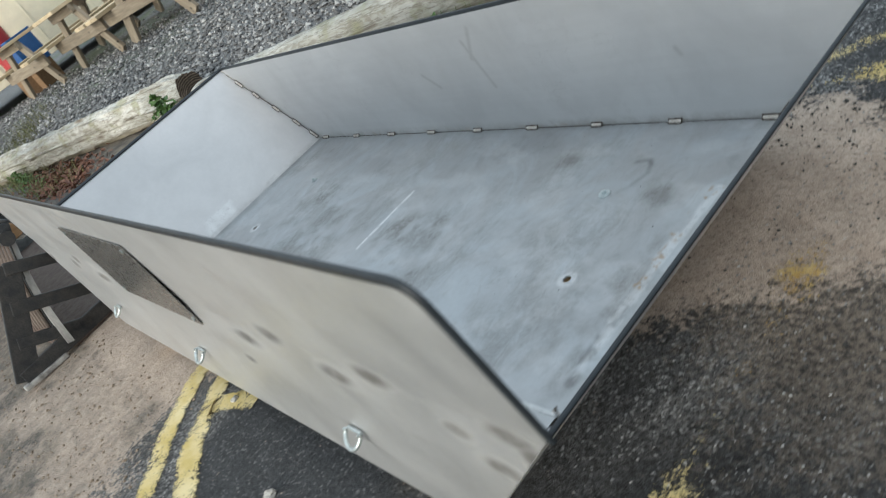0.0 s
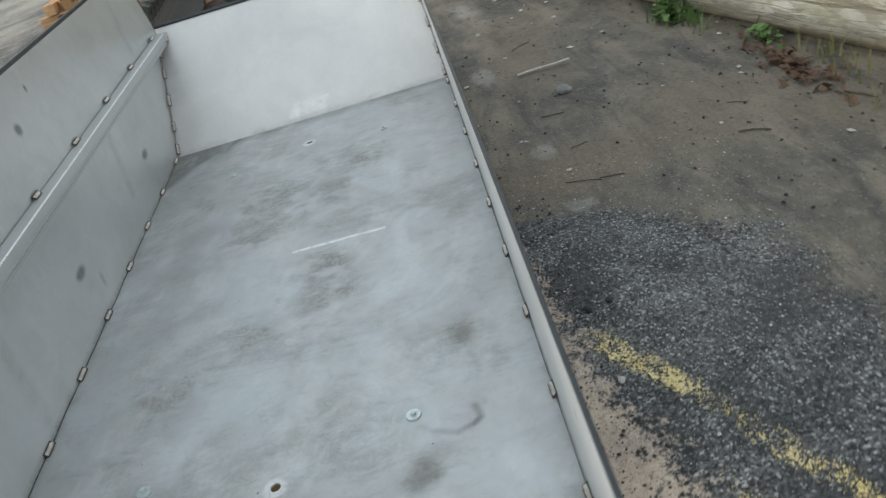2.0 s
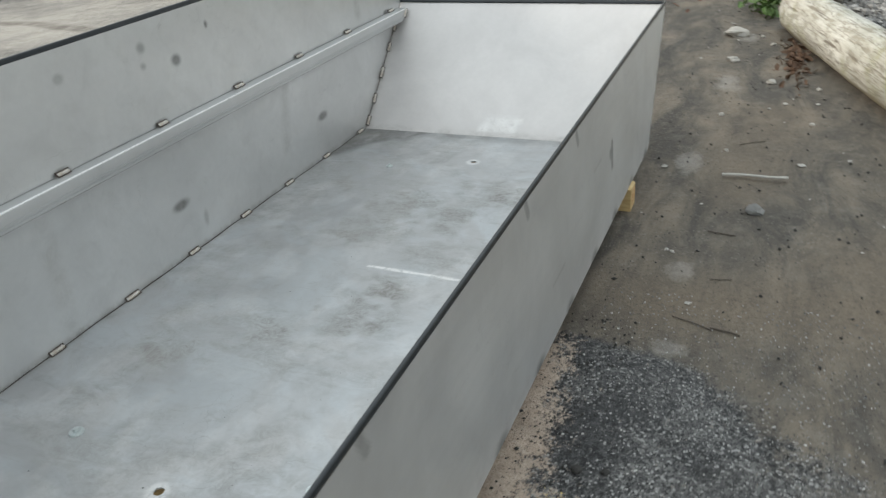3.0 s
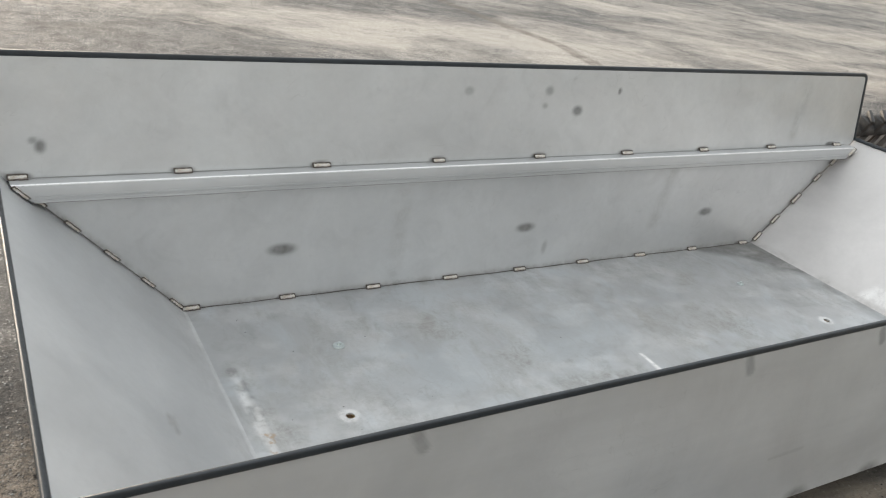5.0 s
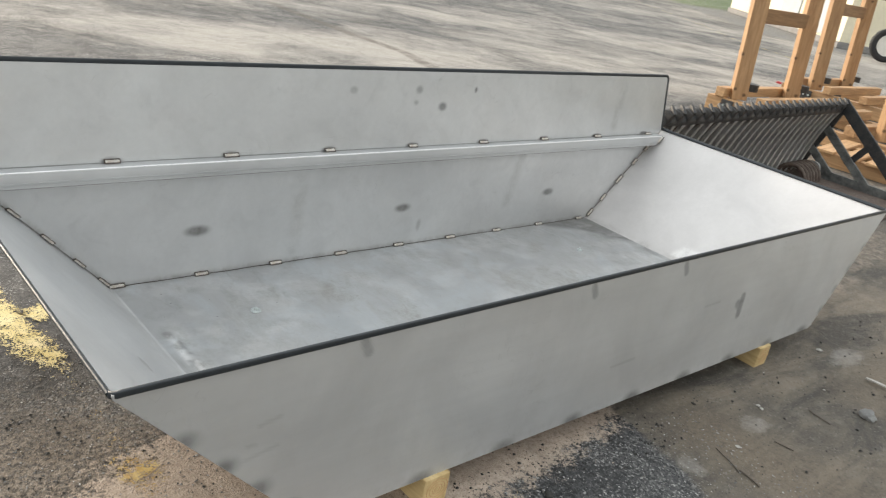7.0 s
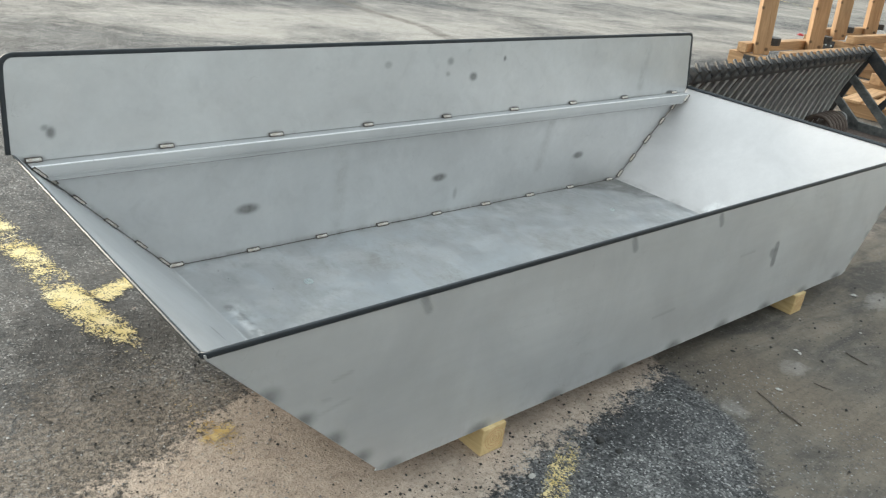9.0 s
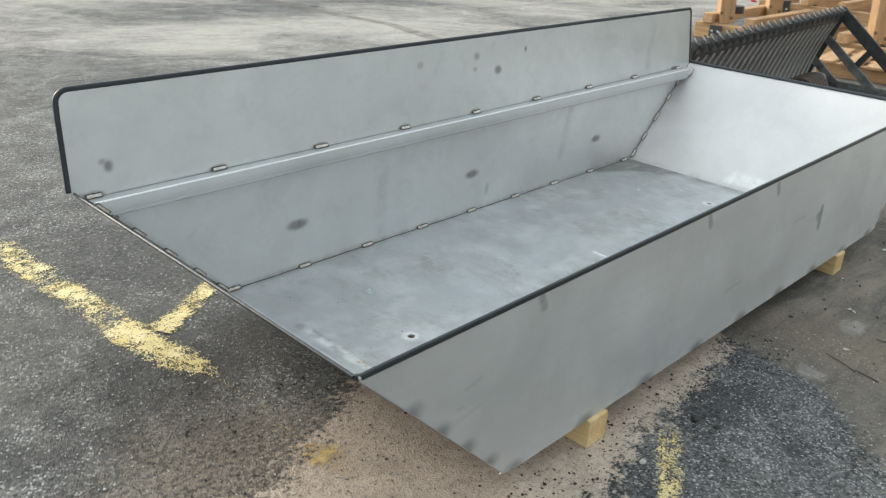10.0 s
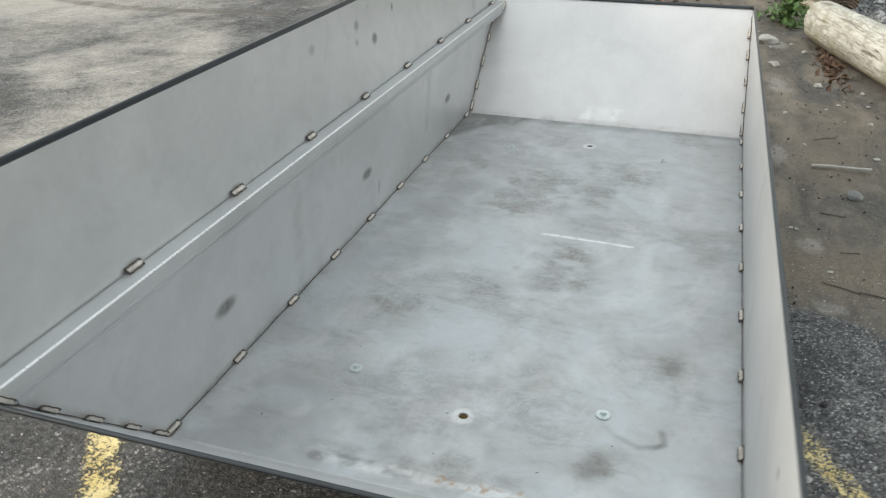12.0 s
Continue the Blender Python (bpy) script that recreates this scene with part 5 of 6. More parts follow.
# ---------------------------------------------------------------- logs
def log(name, a, b, r0, r1, label, seed, rough=0.10, seg=48, mark=None):
    a, b = Vector((*a, 0)), Vector((*b, 0))
    L = (b - a).length
    rz = math.degrees(math.atan2(b.y - a.y, b.x - a.x))
    t = thing(name, label, "log", at=(a.x, a.y, 0.0), rz=rz)
    n = int(L / 0.03)
    u = np.linspace(0, L, n + 1)[:, None]
    th = np.linspace(0, 2 * np.pi, seg, endpoint=False)[None, :]
    base = r0 + (r1 - r0) * u / L
    w = np.cos(th) * 0.6 + 3
    w2 = np.sin(th) * 0.6 + 3
    wave = (fuzz(u * 0.8 + w * 3, w2 * 3, 0.5, seed) - 0.5) * rough + (fuzz(u * 1.5 + w * 9, w2 * 9, 0.5, seed + 1) - 0.5) * rough * 0.6
    flat = 1 - 0.06 * np.cos(3 * th + seed)
    tip = 1 - 0.16 * np.exp(-u / 0.05) - 0.16 * np.exp(-(L - u) / 0.05)
    flake = (fuzz(u * 3 + w * 14, w2 * 14, 0.5, seed + 5) - 0.5) * rough * 0.5
    R = base * (1 + wave * 1.4 + flake) * flat * tip
    bend = 0.03 * np.sin(u / L * 5 + seed)
    X = u + 0 * th + 0.04 * np.exp(-u / 0.03) * (fuzz(w * 6, w2 * 6, 0.5, seed + 3) - 0.5)
    Y = R * np.cos(th) + bend
    Zz = R * np.sin(th) + base * 0.93
    P = np.stack([X, Y, Zz], -1).reshape(-1, 3)
    faces = [(i * seg + j, i * seg + (j + 1) % seg, (i + 1) * seg + (j + 1) % seg, (i + 1) * seg + j) for i in range(n) for j in range(seg)]
    me = bpy.data.meshes.new(name)
    me.from_pydata(P.tolist(), [], [f[::-1] for f in faces])
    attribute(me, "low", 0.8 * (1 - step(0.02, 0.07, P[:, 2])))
    attribute(me, "mark", 0 * P[:, 0] if mark is None else 1 - step(0.5, 1.0, np.abs(P[:, 0] - mark) / 0.2 + 0.6 * (fuzz(P[:, 0], P[:, 1], 0.1, 6) - 0.5)))
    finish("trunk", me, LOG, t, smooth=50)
    for end, k in ((0, 0), (1, n)):
        bm = bmesh.new()
        ring = [bm.verts.new(P[k * seg + j]) for j in range(seg)]
        c = sum((v.co for v in ring), Vector()) / seg
        rings = [ring]
        for f in (0.75, 0.5, 0.25):
            rings.append([bm.verts.new(c + (v.co - c) * f + Vector(((0.02 if end == 0 else -0.02) * (1 - f) * rnd.uniform(0.3, 1), 0, 0))) for v in ring])
        mid = bm.verts.new(c + Vector((0.02 if end == 0 else -0.02, 0, 0)))
        for r_a, r_b in zip(rings, rings[1:]):
            for j in range(seg):
                bm.faces.new((r_a[j], r_a[(j + 1) % seg], r_b[(j + 1) % seg], r_b[j]))
        for j in range(seg):
            bm.faces.new((rings[-1][j], rings[-1][(j + 1) % seg], mid))
        part("cut_end", bm, LOG_END, t, "dark cracked end grain", smooth=60)
    return t


log("bleached_log", LOG_A, LOG_B, 0.118, 0.150, "long bleached barkless log lying on soil", 3)
log("rough_log", LOG_C, LOG_D, 0.140, 0.135, "grey split log with a dark broken end", 7, 0.34, mark=4.46)


# ---------------------------------------------------------------- rake bucket of a digger
def bucket():
    t = thing("skeleton_bucket", "black worn digger rake bucket with many steel tines", "digger bucket", at=(2.255, 0.030, 0), rz=3.9)
    L, H, back = 2.355, 0.53, 0.14
    bm = bmesh.new()
    rod(bm, (0, 0.02, H - 0.035), (L, 0.02, H - 0.035), 0.030, n=20)
    part("top_tube", bm, PAINTED_IRON, t, smooth=50)
    bm = bmesh.new()
    box(bm, (L, 0.05, 0.03), pose(L / 2, back + 0.01, 0.03), 0.003)
    box(bm, (L, 0.74, 0.016), pose(L / 2, back - 0.38, 0.012), 0.003)
    part("floor_plate", bm, RUSTY, t, "rust-brown bottom plate")
    bm = bmesh.new()
    path = []
    for k in range(9):
        a = k / 8
        path.append(((-0.05 * a, back * a + 0.02 * math.sin(a * math.pi), H - 0.02 - (H - 0.06) * a), (0, 0.95, 0.3)))
    sweep(bm, path, [(-0.015, -0.014), (-0.011, 0.012), (0.011, 0.012), (0.015, -0.014)])
    tine = part("tine", bm, TINE_IRON, t, "worn grey flat tine")
    bm = bmesh.new()
    box(bm, (0.036, 0.050, 0.062), pose(0, 0.004, H - 0.012, 25), 0.010)
    box(bm, (0.016, 0.060, 0.020), pose(0.012, -0.012, H + 0.022, 35, 0, -30), 0.006)
    knuckle = part("knuckle", bm, PAINTED_IRON, t, smooth=40)
    bm = bmesh.new()
    rows = []
    for k in range(9):
        a = k / 8
        rows.append([bm.verts.new((xx, back * a + 0.02 * math.sin(a * math.pi) + 0.012 + dy, H - 0.03 - (H - 0.06) * a)) for xx in (0.01, L - 0.01) for dy in (0.0, 0.006)])
    for r_a, r_b in zip(rows, rows[1:]):
        for i, j in ((0, 2), (2, 3), (3, 1), (1, 0)):
            bm.faces.new((r_a[i], r_a[j], r_b[j], r_b[i]))
    bm.faces.new([rows[0][i] for i in (0, 1, 3, 2)])
    bm.faces.new([rows[-1][i] for i in (0, 2, 3, 1)])
    part("shell_plate", bm, PAINTED_IRON, t, "dark curved plate behind the tines")
    bm = bmesh.new()
    sweep(bm, [((0, back * k / 8 + 0.02 * math.sin(k / 8 * math.pi) + 0.024, H - 0.05 - (H - 0.09) * k / 8), (0, 0.95, 0.3)) for k in range(9)], ring_profile(0.026, 0.020, 8, 2))
    rib = part("back_rib", bm, RUSTY, t, "rusty rib on the back")
    for k in range(30):
        m = pose(0.05 + (L - 0.10) * k / 29, 0, 0)
        if k == 0:
            rib.matrix_local = m
        else:
            again("back_rib", rib, m, t)
    N = 25
    for k in range(N):
        m = pose(0.04 + (L - 0.08) * k / (N - 1), 0, 0, 0, 0, 0)
        if k == 0:
            tine.matrix_local = knuckle.matrix_local = m
        else:
            again("tine", tine, m, t)
            again("knuckle", knuckle, m, t)
    for x in (0.0, L):
        drop = 0.12 if x == 0 else 0.0
        top, toe, heel = Vector((x, 0.10 if x == 0 else 0.0, H - drop)), Vector((x, -0.60, 0.04)), Vector((x, back + (0.20 if x == 0 else 0.03), 0.05))
        bars = [(top, toe, 0.105 - 0.3 * drop), (heel, toe, 0.09), (top, heel, 0.13 if x == 0 else 0.10)]
        for f, w in ((0.36, 0.075), (0.68, 0.070)):        # webs between the windows, parallel to the sloping edge
            p_ = top + (heel - top) * f
            bars.append((p_, p_ + (toe - top) * ((p_.z - 0.04) / (top.z - 0.04)), w))
        mid = top + (toe - top) * 0.42
        if x > 0:
            bars.append((mid, mid + Vector((0, 0.10, -0.16)), 0.06))
        for k, (p_, q_, w) in enumerate(bars):
            d = q_ - p_
            m = Matrix.Translation((p_ + q_) / 2 + Vector((0.003 * (k % 3), 0, 0))) @ Matrix.Rotation(math.atan2(d.z, d.y), 4, "X")
            part("end_bar", box(bmesh.new(), (0.022, d.length + 0.03, w * 0.72), m, 0.004), DUSTY_IRON if k in (1, 3, 4) and x > 0 else PAINTED_IRON, t)
        if x == 0:
            m = Matrix.Translation((x - 0.004, heel.y - 0.06, 0.018)) @ Matrix.Rotation(radians(4), 4, "X")
            part("wear_edge", box(bmesh.new(), (0.030, 0.20, 0.022), m, 0.006), WORN_EDGE, t, "bright worn steel edge")
    for k in range(6):
        bm = bmesh.new()
        path = [((L - 0.40 + 0.05 * k, 0.04 - 0.10 * math.cos(a), 0.025 + 0.10 * math.sin(a)), (0, -math.cos(a), math.sin(a))) for a in [math.pi * i / 10 for i in range(11)]]
        sweep(bm, path, ring_profile(0.026, 0.026, 8, 2))
        part("curved_tine", bm, RUSTY, t, "curved rusty bar", smooth=60)
    bm = rod(bmesh.new(), (L - 0.10, 0.03, 0.08), (L - 0.045, 0.03, 0.08), 0.055, 0.045, 20)
    part("end_cap", bm, CONCRETE, t, "pale grey round cap", smooth=40)


DUSTY_IRON = simple("dusty_grey_iron", (0.22, 0.225, 0.215), 0.8, 0.1, 0.5, 16, 0.5, 0.004, base2=(0.07, 0.072, 0.07))
WORN_EDGE = simple("worn_bright_edge", (0.58, 0.57, 0.54), 0.45, 0.4, 0.4, 30, 0.5, base2=(0.22, 0.21, 0.20))
TINE_IRON = simple("worn_grey_iron", (0.62, 0.60, 0.565), 0.5, 0.15, 0.5, 12, 0.4, 0.004, stretch=(1, 1, 0.4), base2=(0.13, 0.125, 0.12))
bucket()


# ---------------------------------------------------------------- stacked timber frames
def beam(a, b, w, h, parent, mat=None, name="beam"):
    """A timber from a to b, centre line, in the parent's space; grain along its own x."""
    a, b = Vector(a), Vector(b)
    d = b - a
    bm = box(bmesh.new(), (d.length, w, h), None, 0.006)
    o = part(name, bm, mat or FRAME_WOOD, parent)
    up = "Z" if abs(d.normalized().z) < 0.9 else "Y"
    o.matrix_local = Matrix.Translation((a + b) / 2) @ d.to_track_quat("X", up).to_matrix().to_4x4()
    return o


def rack(posts, label, y_hi, y_lo, rails):
    """Two sills, cross joists and upright posts with bolted plates, in world places."""
    x0, x1 = posts[0][0], posts[1][0]
    t = thing("timber_rack", label, "timber rack", "bolted timber racks", at=(x0, posts[0][1], 0))
    ox, oy = x0, posts[0][1]
    for x in (x0 - 0.10, x1 + 0.10):
        beam((x - ox, y_hi - oy, 0.075), (x - ox + 0.10, y_lo - oy, 0.075), 0.10, 0.14, t, None, "sill")
    for k in range(5):
        y = y_hi - 0.12 + (y_lo - y_hi + 0.24) * k / 4
        beam((x0 - 0.16 - ox, y - oy, 0.190), (x1 + 0.22 - ox, y - oy + 0.02, 0.190), 0.09, 0.085, t, None, "joist")
    for px, py in posts:
        beam((px - ox, py - oy, 0.150), (px - ox - 0.11, py - oy + 0.12, 2.35), 0.135, 0.135, t, None, "post")
        bm = box(bmesh.new(), (0.010, 0.12, 0.10), pose(px - ox - 0.158, py - oy, 0.085), 0.002, 1)
        pl = part("bolt_plate", bm, PAINTED_IRON, t, "black steel plate with bolts")
        for sgn in (-0.03, 0.03):
            bm = bmesh.new()
            rod(bm, (px - ox - 0.172, py - oy + sgn, 0.085), (px - ox - 0.156, py - oy + sgn, 0.085), 0.011)
            part("bolt", bm, ZINC, pl)
    for i, j, z in rails:
        a_, b_ = Vector((*posts[i], z)), Vector((*posts[j], z))
        off = Vector((ox, oy, 0))
        lean = Vector((-0.05 * z, 0.055 * z, 0))
        beam(a_ - off + lean, b_ - off + lean, 0.05, 0.13, t, RAIL_WOOD, "rail")
    for k in range(2):
        px, py = posts[k]
        bm = bmesh.new()
        rod(bm, (px - ox + 0.11, py - oy - 0.02, 0.235), (px - ox + 0.11, py - oy - 0.02, 0.30), 0.085, 0.085, 20)
        part("end_cap", bm, PAINTED_IRON, t, "round black rubber cap", smooth=40)


rack([(6.05, 1.70), (7.06, 1.69), (6.20, 0.40), (7.15, 0.34)], "orange treated timber rack with four upright posts", 1.92, 0.05, [(0, 1, 0.90), (2, 3, 0.90), (0, 1, 1.75)])
rack([(8.55, 2.13), (9.67, 2.25), (8.85, 0.85), (9.80, 0.95)], "orange treated timber rack standing behind another", 2.45, 0.55, [(0, 1, 1.05), (1, 3, 1.3)])

t = thing("pallet", "low stack of orange boards on bearers", "pallet", at=(5.15, 0.05, 0), rz=8)
for j in range(3):
    beam((0.12 + 0.28 * j, 0.42, 0.05), (0.12 + 0.28 * j, -0.42, 0.05), 0.09, 0.10, t, FRAME_WOOD, "bearer")
for j in range(5):
    beam((0, 0.36 - 0.18 * j, 0.112), (0.80, 0.36 - 0.18 * j, 0.112), 0.13, 0.022, t, FRAME_WOOD, "board")


# ---------------------------------------------------------------- picnic tables on the gravel
def picnic_table(at, rz):
    t = thing("picnic_table", "weathered wooden picnic table with pale board top", "picnic table", "picnic tables", at=at, rz=rz)
    for s in (0.25, 1.55):
        y = -s
        beam((-0.68, y, 0.02), (-0.24, y, 0.72), 0.045, 0.14, t, TABLE_WOOD, "leg")
        beam((0.68, y, 0.02), (0.24, y, 0.72), 0.045, 0.14, t, TABLE_WOOD, "leg")
        beam((-0.82, y + 0.05, 0.37), (0.82, y + 0.05, 0.37), 0.045, 0.14, t, TABLE_WOOD, "cross_rail")
        beam((-0.38, y + 0.05, 0.675), (0.38, y + 0.05, 0.675), 0.045, 0.10, t, TABLE_WOOD, "top_rail")
    for k in range(5):
        x = -0.31 + 0.155 * k
        beam((x, 0.02, 0.745), (x, -1.82, 0.745), 0.145, 0.04, t, TABLE_TOP, "top_board")
    for x in (-0.78, -0.63, 0.63, 0.78):
        beam((x, 0.02, 0.46), (x, -1.82, 0.46), 0.14, 0.04, t, TABLE_TOP, "bench_board")
    return t


picnic_table((7.38, -2.55, 0.30), 11)
picnic_table((9.08, -2.28, 0.30), 6)
picnic_table((10.65, -1.86, 0.30), 8)

# crates behind the tables
t = thing("blue_crate", "blue plastic crate standing on a dark wooden stand", "crate", at=(11.95, -2.45, 0.30), rz=15)
bm = bmesh.new()
for m, s_ in ((pose(0, 0, 0.33), (0.40, 0.40, 0.02)), (pose(0.19, 0, 0.55), (0.02, 0.40, 0.44)), (pose(-0.19, 0, 0.55), (0.02, 0.40, 0.44)), (pose(0, 0.19, 0.55), (0.36, 0.02, 0.44)), (pose(0, -0.19, 0.55), (0.36, 0.02, 0.44))):
    box(bm, s_, m, 0.004)
box(bm, (0.43, 0.43, 0.03), pose(0, 0, 0.785), 0.006)
part("body", bm, BLUE, t)
bm = box(bmesh.new(), (0.36, 0.36, 0.32), pose(0, 0, 0.16), 0.008)
part("stand", bm, RAIL_WOOD, t, "dark wooden stand")
t = thing("red_bin", "red plastic bin on a dark wooden stand", "bin", at=(12.05, -2.28, 0.30))
bm = bmesh.new()
bmesh.ops.create_cone(bm, cap_ends=True, segments=24, radius1=0.17, radius2=0.20, depth=0.62, matrix=pose(0, 0, 0.80))
part("body", bm, RED, t, smooth=40)
bm = box(bmesh.new(), (0.34, 0.34, 0.49), pose(0, 0, 0.245), 0.008)
part("stand", bm, RAIL_WOOD, t, "dark wooden stand")
bm = bmesh.new()
bmesh.ops.create_cone(bm, cap_ends=True, segments=24, radius1=0.21, radius2=0.17, depth=0.08, matrix=pose(0, 0, 1.14))
part("lid", bm, RED, t, smooth=40)


PALE_RAMP = simple("pale_ramp_board", (0.60, 0.50, 0.43), 0.8, 0, 0.25, 8, 0.3)


def shed():
    t = thing("garden_shed", "cream timber shed with white double doors standing raised on skids", "shed", at=(12.6, -2.2, 0.30), rz=-14)
    y0, y1, z0, H, D = -2.9, 2.75, 0.30, 2.5, 3.0
    bm = box(bmesh.new(), (D, y1 - y0, H - z0), pose(D / 2, (y0 + y1) / 2, (H + z0) / 2), 0.01)
    wall = part("wall", bm, CREAM, t, "cream painted boards")
    for k in range(14):
        y = y0 + 0.02 + 0.42 * k
        if 0.5 < y < 2.5 or y > y1:
            continue
        bm = box(bmesh.new(), (0.012, 0.03, H - z0 - 0.05), pose(-0.002, y, (H + z0) / 2), 0.003, 1)
        part("cover_strip", bm, CREAM, wall)
    for y in (y0 + 0.1, (y0 + y1) / 2, y1 - 0.1):
        bm = box(bmesh.new(), (D - 0.1, 0.12, z0), pose(D / 2, y, z0 / 2), 0.01)
        part("skid", bm, TABLE_WOOD, t, "weathered timber skid")
    for a, b, hinge in ((0.56, 1.50, 0.56), (1.52, 2.46, 2.46)):
        bm = box(bmesh.new(), (0.045, b - a, 1.95), pose(-0.022, (a + b) / 2, z0 + 1.02), 0.006)
        leaf = part("door", bm, WHITE, t, "white door leaf")
        sgn = 1 if hinge == a else -1
        for z in (0.22, 1.0, 1.78):
            bm = box(bmesh.new(), (0.012, 0.20, 0.035), pose(-0.050, hinge + sgn * 0.08, z0 + z), 0.003, 1)
            box(bm, (0.014, 0.04, 0.09), pose(-0.050, hinge - sgn * 0.015, z0 + z), 0.003, 1)
            part("strap_hinge", bm, PAINTED_IRON, leaf, "black strap hinge")
    bm = bmesh.new()
    v = [bm.verts.new(c) for c in ((-0.2, y0 - 0.15, H), (D + 0.2, y0 - 0.15, H), (D / 2, y0 - 0.15, H + 0.8), (-0.2, y1 + 0.15, H), (D + 0.2, y1 + 0.15, H), (D / 2, y1 + 0.15, H + 0.8))]
    for f in ((0, 1, 2), (3, 5, 4), (0, 2, 5, 3), (1, 4, 5, 2), (0, 3, 4, 1)):
        bm.faces.new([v[i] for i in f])
    part("roof", bm, CONCRETE, t, "grey pitched roof")
    for k in range(3):
        bm = box(bmesh.new(), (0.19, 1.9, 0.03), pose(-0.50 + 0.20 * k, 1.5, 0.06 + 0.085 * k, 0, -23), 0.004)
        part("ramp_board", bm, PALE_RAMP, t, "pale pinkish ramp board")


shed()


# ---------------------------------------------------------------- cream building beyond the yard
def building():
    t = thing("cream_building", "long cream-sided low building with grey plinth", "building", at=(20.2, 7.0, 0), rz=-42)
    L, D, H = 9.0, 6.0, 3.2
    bm = box(bmesh.new(), (D, L, 0.16), pose(D / 2, L / 2, 0.08), 0.02)
    part("plinth", bm, CONCRETE, t, "grey concrete plinth")
    bm = box(bmesh.new(), (D - 0.1, L - 0.1, H - 0.16), pose(D / 2, L / 2, 0.16 + (H - 0.16) / 2), 0.02)
    wall = part("wall", bm, CREAM, t, "cream board siding")
    for y0, y1 in ((0.6, 1.9), (3.0, 4.3), (5.6, 7.1)):
        bm = box(bmesh.new(), (0.06, y1 - y0, 2.2), pose(0.04, (y0 + y1) / 2, 1.32), 0.01)
        part("grey_panel", bm, PANEL_GREY, wall, "pale blue-grey door panel")
    bm = bmesh.new()
    v = [bm.verts.new(c) for c in ((-0.4, -0.4, H), (D + 0.4, -0.4, H), (D / 2, -0.4, H + 1.6), (-0.4, L + 0.4, H), (D + 0.4, L + 0.4, H), (D / 2, L + 0.4, H + 1.6))]
    for f in ((0, 1, 2), (3, 5, 4), (0, 2, 5, 3), (1, 4, 5, 2), (0, 3, 4, 1)):
        bm.faces.new([v[i] for i in f])
    part("roof", bm, CONCRETE, t, "grey low pitched roof")


PANEL_GREY = simple("pale_grey_panel", (0.50, 0.54, 0.57), 0.5, 0, 0.08, 3, 0.05)
building()

t = thing("trailer_wheel", "white-rimmed black wheel standing in the yard", "wheel", "trailer wheels", at=(18.5, 5.2, 0), rz=35)
bm = bmesh.new()
path = [((0.0, 0.30 * math.cos(a), 0.395 + 0.30 * math.sin(a)), (0, math.cos(a), math.sin(a))) for a in [2 * math.pi * i / 32 for i in range(33)]]
sweep(bm, path, ring_profile(0.17, 0.14, 12, 3))
part("tyre", bm, TYRE, t, smooth=60)
bm = bmesh.new()
rod(bm, (-0.05, 0, 0.395), (0.05, 0, 0.395), 0.235, n=28)
part("rim", bm, WHITE, t, "white steel rim", smooth=40)


wheel = t
copy_thing(wheel, pose(18.7, 2.6, 0, 0, 0, 20))


# ---------------------------------------------------------------- loose stones, litter and weeds
def pebble(bm_verts, faces, c, r, rg, flat=0.7):
    """Adds one rough stone to the lists."""
    k = len(bm_verts)
    base = [(1, 0, 0), (-1, 0, 0), (0, 1, 0), (0, -1, 0), (0, 0, 1), (0, 0, -1)]
    a = rg.uniform(0, 6.28)
    ca, sa = math.cos(a), math.sin(a)
    sx, sy = rg.uniform(0.7, 1.3), rg.uniform(0.6, 1.1)
    for x, y, z in base:
        j = rg.uniform(0.75, 1.2)
        x, y, z = x * r * sx * j, y * r * sy * j, z * r * flat * j
        x, y = x * ca - y * sa, x * sa + y * ca
        bm_verts.append((c[0] + x, c[1] + y, c[2] + z))
    for f in ((0, 2, 4), (2, 1, 4), (1, 3, 4), (3, 0, 4), (2, 0, 5), (1, 2, 5), (3, 1, 5), (0, 3, 5)):
        faces.append(tuple(k + i for i in f))


def scatter(name, count, spot, size, material, label, category, seed, flat=0.7, sink=0.3):
    rg = random.Random(seed)
    vs, fs = [], []
    while count:
        p = spot(rg)
        if p is None:
            continue
        r = size(rg)
        pebble(vs, fs, (p[0], p[1], float(ground_height(np.array(p[0]), np.array(p[1]))) + r * flat * (1 - sink)), r, rg, flat)
        count -= 1
    me = bpy.data.meshes.new(name)
    me.from_pydata(vs, [], fs)
    return tagged(finish(name, me, material), label, category, kind="stuff")


def on_gravel(rg):
    x = rg.uniform(0.2, 13)
    y = float(log_line(np.array(x))) - 0.14 - abs(rg.gauss(0, 1.1))
    return (x, y)


def on_soil(rg):
    x = rg.uniform(0.4, 5.0)
    y = rg.uniform(-2.6, -1.05)
    if y < float(log_line(np.array(x))) + 0.12 or (x < 0.9 and y > -1.5):
        return None
    return (x, y)


def on_sand(rg):
    x, y = rg.uniform(-0.4, 0.85), rg.uniform(-1.2, -1.03)
    return (x, y)


def on_sand2(rg):
    return (rg.uniform(-0.75, 0.5), rg.uniform(-1.1, -0.35))


